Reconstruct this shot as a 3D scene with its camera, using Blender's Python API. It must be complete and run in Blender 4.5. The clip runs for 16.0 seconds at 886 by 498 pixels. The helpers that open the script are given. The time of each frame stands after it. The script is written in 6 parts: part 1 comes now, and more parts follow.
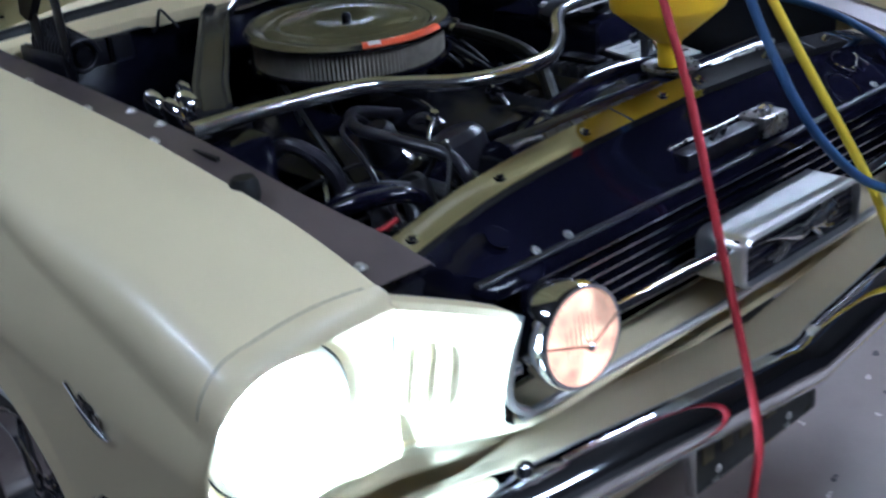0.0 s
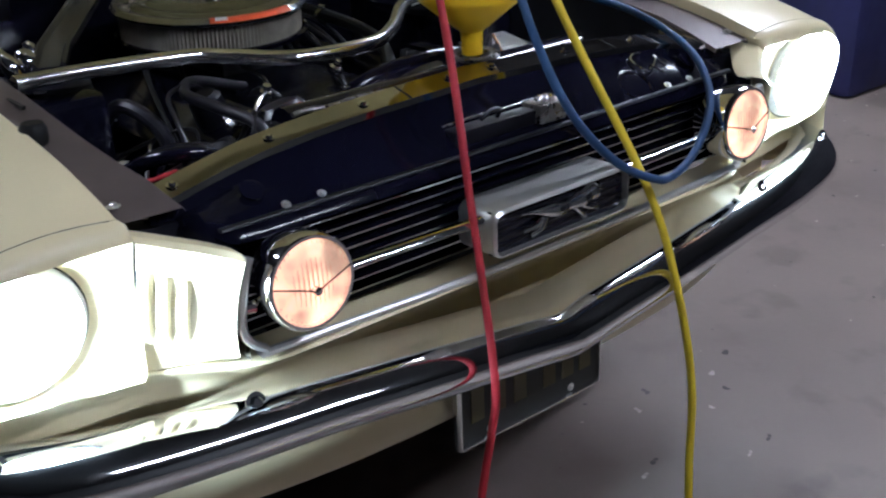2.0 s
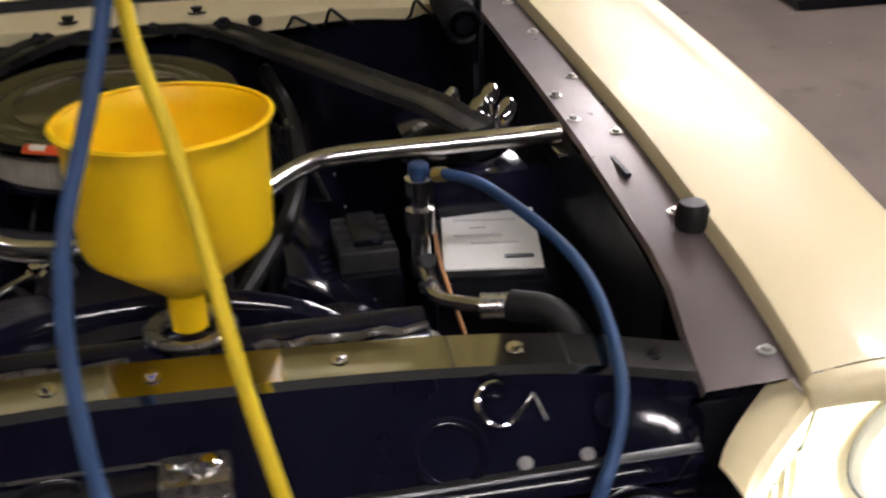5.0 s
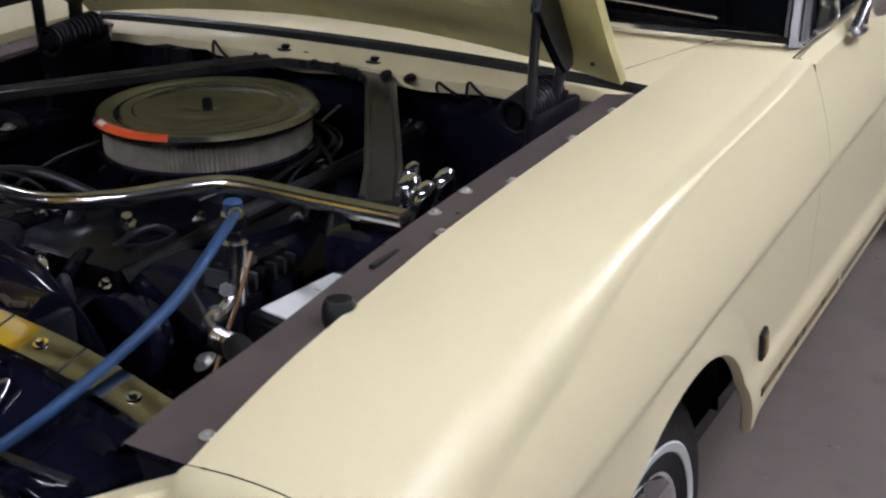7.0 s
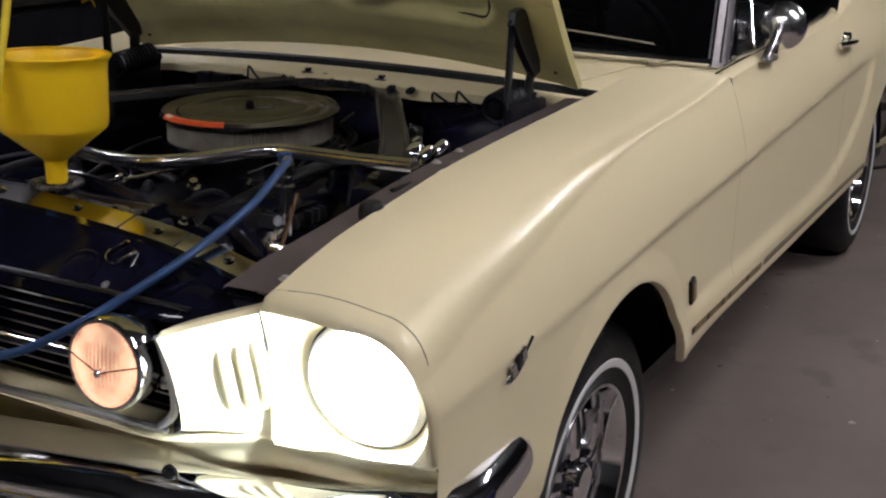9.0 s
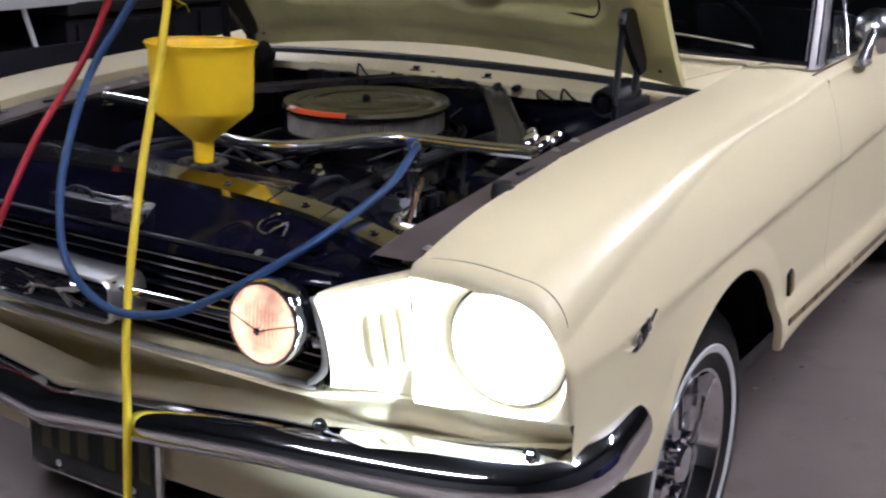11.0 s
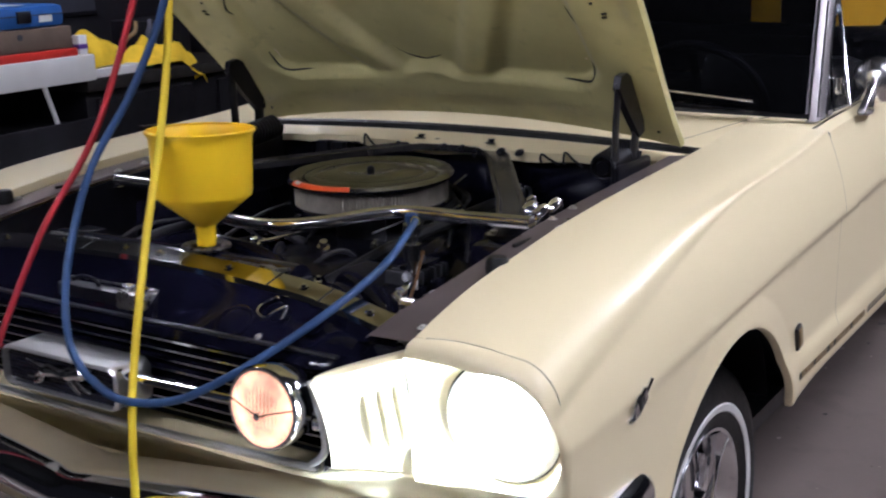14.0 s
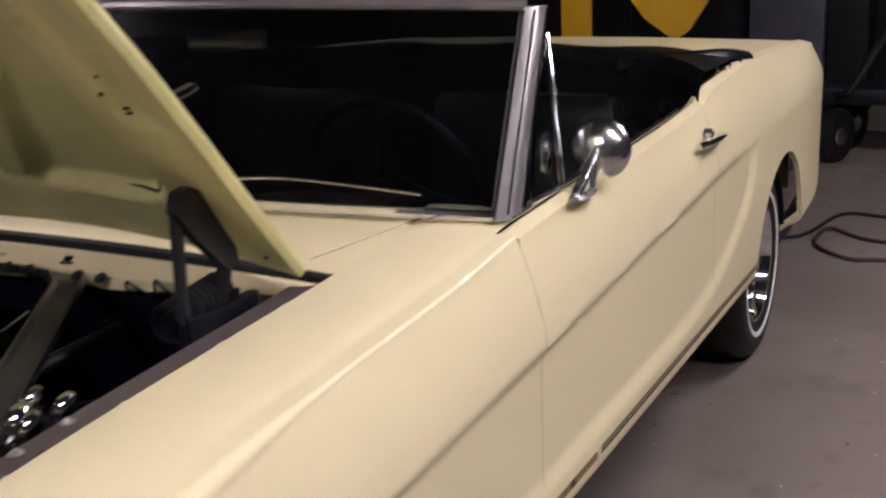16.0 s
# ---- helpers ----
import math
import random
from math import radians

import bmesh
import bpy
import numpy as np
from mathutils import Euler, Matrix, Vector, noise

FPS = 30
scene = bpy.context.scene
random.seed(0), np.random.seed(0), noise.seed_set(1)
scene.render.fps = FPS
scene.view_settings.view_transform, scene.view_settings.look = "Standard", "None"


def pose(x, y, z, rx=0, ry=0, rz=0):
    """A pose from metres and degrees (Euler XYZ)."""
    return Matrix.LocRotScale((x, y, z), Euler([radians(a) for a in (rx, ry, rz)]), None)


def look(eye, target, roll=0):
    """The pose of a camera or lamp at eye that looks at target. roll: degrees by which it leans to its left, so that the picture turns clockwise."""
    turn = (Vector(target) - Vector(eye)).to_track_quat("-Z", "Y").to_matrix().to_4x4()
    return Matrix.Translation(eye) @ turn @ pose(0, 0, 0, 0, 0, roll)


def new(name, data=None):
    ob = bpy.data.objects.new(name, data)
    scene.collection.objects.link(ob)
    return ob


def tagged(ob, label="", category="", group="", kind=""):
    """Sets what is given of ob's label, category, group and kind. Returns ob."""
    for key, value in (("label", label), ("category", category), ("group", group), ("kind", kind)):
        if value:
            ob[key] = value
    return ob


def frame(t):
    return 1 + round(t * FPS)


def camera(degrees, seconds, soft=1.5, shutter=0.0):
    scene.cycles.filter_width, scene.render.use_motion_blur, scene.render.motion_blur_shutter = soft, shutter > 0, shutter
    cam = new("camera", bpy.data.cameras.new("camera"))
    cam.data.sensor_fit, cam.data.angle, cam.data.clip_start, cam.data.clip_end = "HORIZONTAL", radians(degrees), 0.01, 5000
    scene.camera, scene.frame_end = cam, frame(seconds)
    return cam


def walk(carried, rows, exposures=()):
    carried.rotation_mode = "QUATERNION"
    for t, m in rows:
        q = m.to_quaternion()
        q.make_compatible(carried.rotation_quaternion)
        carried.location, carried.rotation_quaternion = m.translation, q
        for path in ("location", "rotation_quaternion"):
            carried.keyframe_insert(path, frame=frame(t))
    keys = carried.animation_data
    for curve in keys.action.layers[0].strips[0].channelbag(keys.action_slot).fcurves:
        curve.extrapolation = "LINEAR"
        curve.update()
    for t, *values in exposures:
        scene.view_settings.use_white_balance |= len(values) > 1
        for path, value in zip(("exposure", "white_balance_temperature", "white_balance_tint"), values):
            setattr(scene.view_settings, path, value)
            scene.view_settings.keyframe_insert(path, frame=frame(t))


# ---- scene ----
cam = camera(41.8, 16.0, soft=2.2, shutter=0.5)
PATH = [
    (0, (-1.255, -0.74, 1.438), (-0.084, 0.637, 0.581), -4.6),
    (0.2, (-1.249, -0.794, 1.425), (-0.201, 0.447, 0.65), -2.7),
    (0.5, (-1.244, -0.859, 1.433), (-0.087, 0.509, 0.543), -1.5),
    (1, (-1.193, -0.971, 1.403), (-0.058, 0.433, 0.542), -1.4),
    (1.5, (-1.167, -1.026, 1.417), (-0.016, 0.368, 0.563), -1.3),
    (2, (-1.121, -1.06, 1.424), (0.047, 0.327, 0.58), -1.0),
    (2.5, (-1.019, -1.071, 1.425), (0.126, 0.341, 0.59), -1.3),
    (2.6, (-0.966, -1.09, 1.449), (0.135, 0.343, 0.591), -1.5),
    (3, (-0.851, -1.036, 1.454), (0.217, 0.421, 0.596), -0.9),
    (3.5, (-0.622, -1.027, 1.461), (0.278, 0.55, 0.623), -2.2),
    (4, (-0.353, -0.945, 1.484), (0.345, 0.728, 0.638), -2.5),
    (4.5, (-0.115, -0.762, 1.484), (0.434, 0.946, 0.6), -1.5),
    (5, (0.131, -0.655, 1.479), (0.468, 1.083, 0.548), -1.3),
    (5.2, (0.236, -0.628, 1.48), (0.478, 1.109, 0.519), -0.8),
    (7.3, (1.306, -0.503, 1.451), (0.339, 1.073, 0.688), 0.0),
    (7.5, (1.331, -0.558, 1.404), (0.372, 1.025, 0.646), -0.3),
    (7.7, (1.37, -0.625, 1.384), (0.485, 0.778, 0.686), -0.8),
    (8, (1.393, -0.694, 1.381), (0.343, 0.798, 0.562), -2.0),
    (8.2, (1.444, -0.78, 1.388), (0.422, 0.528, 0.692), -1.2),
    (8.4, (1.468, -0.86, 1.397), (0.545, 0.558, 0.778), -1.1),
    (8.5, (1.471, -0.892, 1.398), (0.45, 0.686, 0.714), -1.2),
    (8.7, (1.471, -0.936, 1.404), (0.559, 0.727, 0.769), 0.3),
    (11, (1.43, -1.152, 1.379), (0.435, 0.478, 0.784), 0.8),
    (11.5, (1.491, -1.199, 1.419), (0.349, 0.33, 0.818), -1.1),
    (11.8, (1.486, -1.222, 1.424), (0.453, 0.162, 0.917), -0.9),
    (12, (1.492, -1.209, 1.426), (0.368, 0.361, 0.903), -1.2),
    (12.2, (1.481, -1.198, 1.42), (0.525, 0.262, 0.979), -0.5),
    (12.5, (1.48, -1.193, 1.423), (0.444, 0.446, 0.934), -0.2),
    (13, (1.464, -1.192, 1.424), (0.44, 0.452, 0.927), -0.4),
    (13.2, (1.505, -1.19, 1.424), (0.448, 0.436, 0.934), -0.6),
    (13.5, (1.484, -1.187, 1.436), (0.445, 0.443, 0.922), -1.1),
    (14, (1.488, -1.128, 1.432), (0.43, 0.488, 0.912), -2.0),
    (14.2, (1.493, -1.073, 1.427), (0.568, 0.399, 0.962), -2.3),
    (14.5, (1.52, -0.965, 1.417), (0.565, 0.712, 0.893), -2.4),
    (14.8, (1.562, -0.839, 1.432), (0.708, 0.669, 0.946), -2.9),
    (15, (1.588, -0.746, 1.44), (0.611, 0.913, 0.899), -3.6),
    (15.5, (1.531, -0.42, 1.479), (0.577, 1.241, 0.902), -3.4),
    (15.7, (1.516, -0.314, 1.489), (0.716, 1.212, 0.971), -3.0),
    (16, (1.529, -0.175, 1.501), (0.652, 1.532, 0.936), -2.9),
]
walk(cam, [(t, look(eye, target, roll)) for t, eye, target, roll in PATH], exposures=[(0, 0.35, 4850, 10), (0.8, 0.12, 5000, 11), (2, 0.07, 5400, 12), (3, 0.2, 5250, 13), (4, 0.3, 5350, 13), (4.5, 0.33, 5900, 15), (5, 0.22, 6750, 16), (7.5, 0.02, 5600, 12), (8, -0.3, 5650, 11), (8.5, -0.42, 6300, 13), (11, 0.22, 5650, 18), (13, 0.2, 5700, 19), (14.5, 0.2, 5700, 20), (15, 0.18, 5700, 22), (15.5, 0.03, 5950, 21), (16, 0.05, 6450, 20)])

# ---- world and lamps ----
world = bpy.data.worlds.new("world")
scene.world = world
world.use_nodes = True
world.node_tree.nodes["Background"].inputs[0].default_value = (0.02, 0.02, 0.025, 1)
world.node_tree.nodes["Background"].inputs[1].default_value = 1.0


# ---- materials ----
def mat(name, col, rough=0.5, metal=0.0, var=0.12, scale=6.0, bump=0.0, bscale=60.0, coat=0.0, fine=None, stain=None, emit=None, estr=0.0, trans=0.0, ior=1.45, wear=0.2, glow=None, spec=0.5, specks=None, flecks=None):
    m = bpy.data.materials.new(name)
    m.use_nodes = True
    nt = m.node_tree
    b = nt.nodes["Principled BSDF"]
    b.inputs["Roughness"].default_value = rough
    b.inputs["Metallic"].default_value = metal
    b.inputs["Coat Weight"].default_value = coat
    b.inputs["Specular IOR Level"].default_value = spec
    b.inputs["Coat Roughness"].default_value = 0.06
    b.inputs["Transmission Weight"].default_value = trans
    b.inputs["IOR"].default_value = ior
    tc = nt.nodes.new("ShaderNodeTexCoord")

    def tex(sc, detail=6.0):
        n = nt.nodes.new("ShaderNodeTexNoise")
        n.inputs["Scale"].default_value = sc
        n.inputs["Detail"].default_value = detail
        nt.links.new(tc.outputs["Object"], n.inputs["Vector"])
        return n

    def mix(a, bb, fac, lo=0.35, hi=0.65):
        r = nt.nodes.new("ShaderNodeMapRange")
        r.inputs["From Min"].default_value = lo
        r.inputs["From Max"].default_value = hi
        nt.links.new(fac, r.inputs["Value"])
        x = nt.nodes.new("ShaderNodeMix")
        x.data_type = "RGBA"
        nt.links.new(r.outputs[0], x.inputs[0])
        for sock, v in ((x.inputs[6], a), (x.inputs[7], bb)):
            if isinstance(v, tuple):
                sock.default_value = (*v, 1)
            else:
                nt.links.new(v, sock)
        return x.outputs[2]

    c = tuple(col)
    lo = tuple(v * (1 - var) for v in c)
    hi = tuple(min(1, v * (1 + var * 0.6)) for v in c)
    out = mix(lo, hi, tex(scale).outputs["Fac"])
    if fine:
        out = mix(out, fine[0], tex(fine[1], 3.0).outputs["Fac"], fine[2], fine[2] + 0.12)
    if stain:
        out = mix(out, stain[0], tex(stain[1]).outputs["Fac"], stain[2], stain[2] + 0.1)
    for s in (specks, flecks):
        if s:
            out = mix(out, s[0], tex(s[1], 2.0).outputs["Fac"], s[2], s[2] + 0.03)
    nt.links.new(out, b.inputs["Base Color"])
    rr = nt.nodes.new("ShaderNodeMapRange")
    rr.inputs["To Min"].default_value = max(0.0, rough * (1 - wear))
    rr.inputs["To Max"].default_value = min(1.0, rough * (1 + wear))
    nt.links.new(tex(scale * 3.1).outputs["Fac"], rr.inputs["Value"])
    nt.links.new(rr.outputs[0], b.inputs["Roughness"])
    if bump:
        bn = nt.nodes.new("ShaderNodeBump")
        bn.inputs["Strength"].default_value = bump
        bn.inputs["Distance"].default_value = 0.004
        nt.links.new(tex(bscale).outputs["Fac"], bn.inputs["Height"])
        nt.links.new(bn.outputs[0], b.inputs["Normal"])
    if glow:
        g = nt.nodes.new("ShaderNodeMapRange")
        g.inputs["From Min"].default_value, g.inputs["From Max"].default_value = 0.35, 0.7
        g.inputs["To Min"].default_value, g.inputs["To Max"].default_value = estr * glow[0], estr * glow[1]
        nt.links.new(tex(glow[2], 2.0).outputs["Fac"], g.inputs["Value"])
        nt.links.new(g.outputs[0], b.inputs["Emission Strength"])
    if emit:
        b.inputs["Emission Color"].default_value = (*emit, 1)
        b.inputs["Emission Strength"].default_value = estr
    return m


CREAM = mat("cream_paint", (0.805, 0.690, 0.428), 0.36, var=0.012, scale=2, coat=0.22, wear=0.0)
# body cream made darker and more olive: the bonnet's own shade as colour
CREAM_SHADED = mat("cream_paint_shaded", (0.59, 0.53, 0.235), 0.36, var=0.16, scale=5, coat=0.2, fine=((0.50, 0.455, 0.205), 26, 0.60), bump=0.05, bscale=18)
BLACK = mat("gloss_black_paint", (0.005, 0.005, 0.012), 0.11, var=0.2)
PANELBLACK = mat("aged_black_panel", (0.004, 0.004, 0.010), 0.11, var=0.25, scale=9, spec=0.22, bump=0.03, bscale=30)
SATIN = mat("satin_black", (0.0055, 0.0055, 0.009), 0.38, var=0.3, scale=14, spec=0.3)
ENGINE = mat("engine_black", (0.007, 0.007, 0.012), 0.25, var=0.5, scale=18, bump=0.2, bscale=120, spec=0.4)
RUBBER = mat("rubber", (0.009, 0.009, 0.009), 0.5, var=0.3, scale=30, bump=0.15, bscale=220, spec=0.35)
CHROME = mat("chrome", (0.82, 0.82, 0.84), 0.07, 1.0, var=0.03, scale=9)
DULLCHROME = mat("worn_chrome", (0.62, 0.61, 0.60), 0.2, 1.0, var=0.12, scale=20)
LIDCHROME = mat("dark_chrome", (0.40, 0.40, 0.41), 0.17, 1.0, var=0.08, scale=14)
SILVER = mat("satin_silver", (0.74, 0.73, 0.70), 0.32, 0.9, var=0.05, scale=20)
BAR = mat("polished_bar", (0.80, 0.79, 0.77), 0.20, 1.0, var=0.05, scale=14)
BRACE = mat("worn_black_paint", (0.026, 0.024, 0.025), 0.24, var=0.3, scale=14, spec=0.8)
STEEL = mat("brushed_steel", (0.58, 0.565, 0.54), 0.075, 1.0, var=0.06, scale=7)
FLANGE = mat("painted_steel", (0.115, 0.090, 0.088), 0.30, 0.3, var=0.15, scale=9)
DARKSTEEL = mat("dark_metal", (0.03, 0.03, 0.032), 0.30, 0.6, var=0.3, scale=20)
ALU = mat("cast_aluminium", (0.06, 0.06, 0.065), 0.40, 0.6, var=0.25, scale=30, bump=0.2, bscale=150)
NECK = mat("dull_metal", (0.22, 0.21, 0.20), 0.28, 0.9, var=0.15, scale=30)
WHITE = mat("white_rubber", (0.72, 0.71, 0.68), 0.5, var=0.08)
YELLOW = mat("yellow_plastic", (0.92, 0.58, 0.004), 0.45, var=0.04, scale=12)
YHOSE = mat("yellow_rubber", (0.70, 0.51, 0.015), 0.62, var=0.08, scale=25)
RHOSE = mat("red_rubber", (0.33, 0.012, 0.020), 0.62, var=0.1, scale=25)
BHOSE = mat("blue_rubber", (0.010, 0.040, 0.110), 0.62, var=0.1, scale=25)
PAPER = mat("paper_label", (0.74, 0.74, 0.72), 0.6, var=0.06, scale=12)
INK = mat("ink", (0.04, 0.04, 0.05), 0.6)
ORANGE = mat("orange_decal", (0.75, 0.10, 0.02), 0.4, var=0.08)
FILTER = mat("filter_paper", (0.26, 0.235, 0.19), 0.8, var=0.2, scale=30)
VINYL = mat("black_vinyl", (0.004, 0.004, 0.005), 0.34, var=0.3, scale=16, bump=0.3, bscale=90, spec=0.15)
AMBER = mat("amber_lens", (0.30, 0.07, 0.02), 0.15, var=0.15, scale=40)
PLATE = mat("black_plate", (0.012, 0.012, 0.010), 0.55, var=0.2)
PLATEINK = mat("plate_figures", (0.09, 0.075, 0.03), 0.5)
GOLD = mat("stripe_gold", (0.24, 0.165, 0.075), 0.4, var=0.15, scale=40)
BRASS = mat("brass", (0.55, 0.40, 0.10), 0.3, 0.9, var=0.1)
CONCRETE = mat("concrete_floor", (0.185, 0.148, 0.128), 0.46, var=0.22, scale=0.9, bump=0.12, bscale=45, spec=0.35,
               fine=((0.140, 0.110, 0.094), 5.5, 0.56), stain=((0.075, 0.058, 0.050), 2.3, 0.66), specks=((0.025, 0.020, 0.018), 17, 0.72), flecks=((0.36, 0.31, 0.28), 19, 0.725))
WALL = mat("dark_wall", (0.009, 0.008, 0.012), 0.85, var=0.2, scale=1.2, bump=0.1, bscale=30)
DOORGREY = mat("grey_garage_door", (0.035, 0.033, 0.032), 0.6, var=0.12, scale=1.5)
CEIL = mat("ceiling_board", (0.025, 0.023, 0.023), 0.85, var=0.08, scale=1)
RED = mat("red_enamel", (0.55, 0.03, 0.02), 0.4, var=0.1)
BLUE = mat("blue_plastic", (0.02, 0.10, 0.33), 0.45, var=0.15)
BROWN = mat("brown_cardboard", (0.14, 0.10, 0.075), 0.8, var=0.15, scale=9)
WHITEPAINT = mat("white_enamel", (0.70, 0.69, 0.67), 0.45, var=0.06)
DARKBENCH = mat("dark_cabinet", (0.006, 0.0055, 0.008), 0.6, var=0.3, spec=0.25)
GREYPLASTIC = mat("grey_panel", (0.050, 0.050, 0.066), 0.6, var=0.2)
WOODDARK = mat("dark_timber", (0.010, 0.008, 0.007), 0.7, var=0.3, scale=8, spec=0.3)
PILLAR = mat("satin_pillar", (0.27, 0.245, 0.245), 0.36, 0.8, var=0.08, scale=20)
COPPER = mat("copper_line", (0.22, 0.12, 0.06), 0.4, 1.0)
TUBE = mat("fluorescent_tube", (0.9, 0.9, 0.9), 0.4, emit=(0.98, 0.97, 0.98), estr=185.0)
TUBEDIM = mat("weaker_fluorescent_tube", (0.9, 0.9, 0.9), 0.4, emit=(0.98, 0.97, 0.98), estr=80.0)
TUBEFILL = mat("added_fill_tube", (0.9, 0.9, 0.9), 0.4, emit=(0.98, 0.97, 0.98), estr=72.0)
BEAM = mat("lit_headlamp_lens", (0.9, 0.9, 0.9), 0.2, emit=(0.80, 0.95, 1.0), estr=150.0)
BEAMEDGE = mat("lit_headlamp_lens_edge", (0.9, 0.9, 0.9), 0.2, emit=(0.80, 0.95, 1.0), estr=650.0)
FOGLENS = mat("lit_amber_lens", (0.8, 0.50, 0.32), 0.25, var=0.25, scale=40, emit=(1.0, 0.53, 0.30), estr=1.0, glow=(0.3, 2.5, 17))
FOGRIB = mat("amber_glass_flutes", (0.62, 0.36, 0.22), 0.2, var=0.2, scale=40, emit=(1.0, 0.48, 0.25), estr=0.35)
# clear glass; its dark colour stands for the unlit cabin behind
DIMGLASS = mat("windscreen_glass", (0.17, 0.18, 0.20), 0.02, var=0.0, trans=0.995, ior=1.45, spec=0.25)
GLASS = mat("glass", (0.75, 0.80, 0.80), 0.02, var=0.0, trans=1.0, ior=1.25, spec=0.2)
YSHEET = mat("yellow_sheet", (0.62, 0.33, 0.01), 0.5, var=0.08)
CLOTH = mat("yellow_cloth", (0.78, 0.52, 0.02), 0.85, var=0.18, scale=10, bump=0.4, bscale=50)


# ---- mesh helpers ----
def part(name, bm, material, parent=None, label="", smooth=True, angle=35):
    bmesh.ops.recalc_face_normals(bm, faces=bm.faces)
    me = bpy.data.meshes.new(name)
    bm.to_mesh(me)
    bm.free()
    me.materials.append(material)
    if smooth:
        me.polygons.foreach_set("use_smooth", [True] * len(me.polygons))
        me.set_sharp_from_angle(angle=radians(angle))
    ob = new(name, me)
    if parent:
        ob.parent = parent
    if label:
        tagged(ob, label)
    return ob


def thing(name, label, category, group="", kind="", at=(0, 0, 0)):
    ob = new(name)
    ob.empty_display_size = 0.1
    ob.location = at
    return tagged(ob, label, category, group, kind)


def grid(rows, bm=None, loop=False, caps=False):
    """A sheet over rows of points."""
    bm = bm or bmesh.new()
    vs = [[bm.verts.new(p) for p in row] for row in rows]
    for a, b in zip(vs[:-1], vs[1:]):
        n = len(a)
        for i in range(n if loop else n - 1):
            q, seen = [], set()
            for v in (a[i], a[(i + 1) % n], b[(i + 1) % n], b[i]):
                key = tuple(round(c, 6) for c in v.co)
                if key not in seen:
                    seen.add(key)
                    q.append(v)
            if len(q) > 2:
                bm.faces.new(q)
    if caps:
        bm.faces.new(vs[0])
        bm.faces.new(vs[-1])
    return bm


def thick(bm, d):
    """Gives an open sheet a thickness d."""
    bmesh.ops.recalc_face_normals(bm, faces=bm.faces)
    bmesh.ops.solidify(bm, geom=list(bm.faces), thickness=d)
    return bm


def box(x0, x1, y0, y1, z0, z1, bev=0.0, bm=None, m=None, seg=2):
    t = bmesh.new()
    bmesh.ops.create_cube(t, size=1.0)
    for v in t.verts:
        v.co = ((x0 + x1) / 2 + v.co.x * (x1 - x0), (y0 + y1) / 2 + v.co.y * (y1 - y0), (z0 + z1) / 2 + v.co.z * (z1 - z0))
    if bev:
        bmesh.ops.bevel(t, geom=list(t.edges), offset=bev, segments=seg, profile=0.6, affect="EDGES")
    if m is not None:
        t.transform(m)
    return join(bm, t)


def join(bm, t):
    if bm is None:
        return t
    me = bpy.data.meshes.new("join")
    t.to_mesh(me)
    t.free()
    bm.from_mesh(me)
    bpy.data.meshes.remove(me)
    return bm


def spin(profile, m=None, n=32, bm=None, a0=0.0, a1=360.0):
    """Turns a profile of (radius, height) round z, then lays it by m."""
    rows = []
    full = a1 - a0 >= 359.9
    for r, h in profile:
        k = n if full else n + 1
        rows.append([(r * math.cos(radians(a0 + (a1 - a0) * i / n)), r * math.sin(radians(a0 + (a1 - a0) * i / n)), h) for i in range(k)])
    t = bmesh.new()
    grid(rows, t, loop=full)
    bmesh.ops.remove_doubles(t, verts=t.verts, dist=1e-5)
    if m is not None:
        t.transform(m)
    return join(bm, t)


def smooth_path(pts, n=8):
    """Catmull-Rom through the points."""
    P = [Vector(p) for p in pts]
    P = [P[0] * 2 - P[1]] + P + [P[-1] * 2 - P[-2]]
    out = []
    for i in range(1, len(P) - 2):
        a, b, c, d = P[i - 1 : i + 3]
        for k in range(n):
            t = k / n
            out.append(0.5 * (2 * b + (c - a) * t + (2 * a - 5 * b + 4 * c - d) * t * t + (3 * b - a - 3 * c + d) * t**3))
    out.append(P[-2])
    return out


def tube(pts, r, sides=12, n=8, bm=None, curve=True, flat=1.0, up=(0, 0, 1)):
    """A round bar along the points; flat squeezes it along up."""
    P = smooth_path(pts, n) if curve else [Vector(p) for p in pts]
    rows = []
    side = None
    for i, p in enumerate(P):
        d = (P[min(i + 1, len(P) - 1)] - P[max(i - 1, 0)]).normalized()
        if side is None:
            side = d.cross(Vector(up))
            if side.length < 0.1:
                side = d.cross(Vector((1, 0, 0)))
        side = (side - d * side.dot(d)).normalized()
        top = side.cross(d)
        rr = r[i] if isinstance(r, (list, tuple)) else r
        rows.append([p + side * rr * math.cos(2 * math.pi * k / sides) + top * rr * flat * math.sin(2 * math.pi * k / sides) for k in range(sides)])
    t = bmesh.new()
    grid(rows, t, loop=True, caps=True)
    return join(bm, t)


def rod(a, b, r, sides=16, bm=None):
    return tube([a, b], r, sides, bm=bm, curve=False)


def aim(at, direction, roll=0):
    """A pose whose z points along direction."""
    return Matrix.Translation(at) @ Vector(direction).to_track_quat("Z", "Y").to_matrix().to_4x4() @ pose(0, 0, 0, 0, 0, roll)


def lerp(a, b, t):
    return a + (b - a) * t


def ease(a, b, x):
    t = min(1, max(0, (x - a) / (b - a)))
    return t * t * (3 - 2 * t)


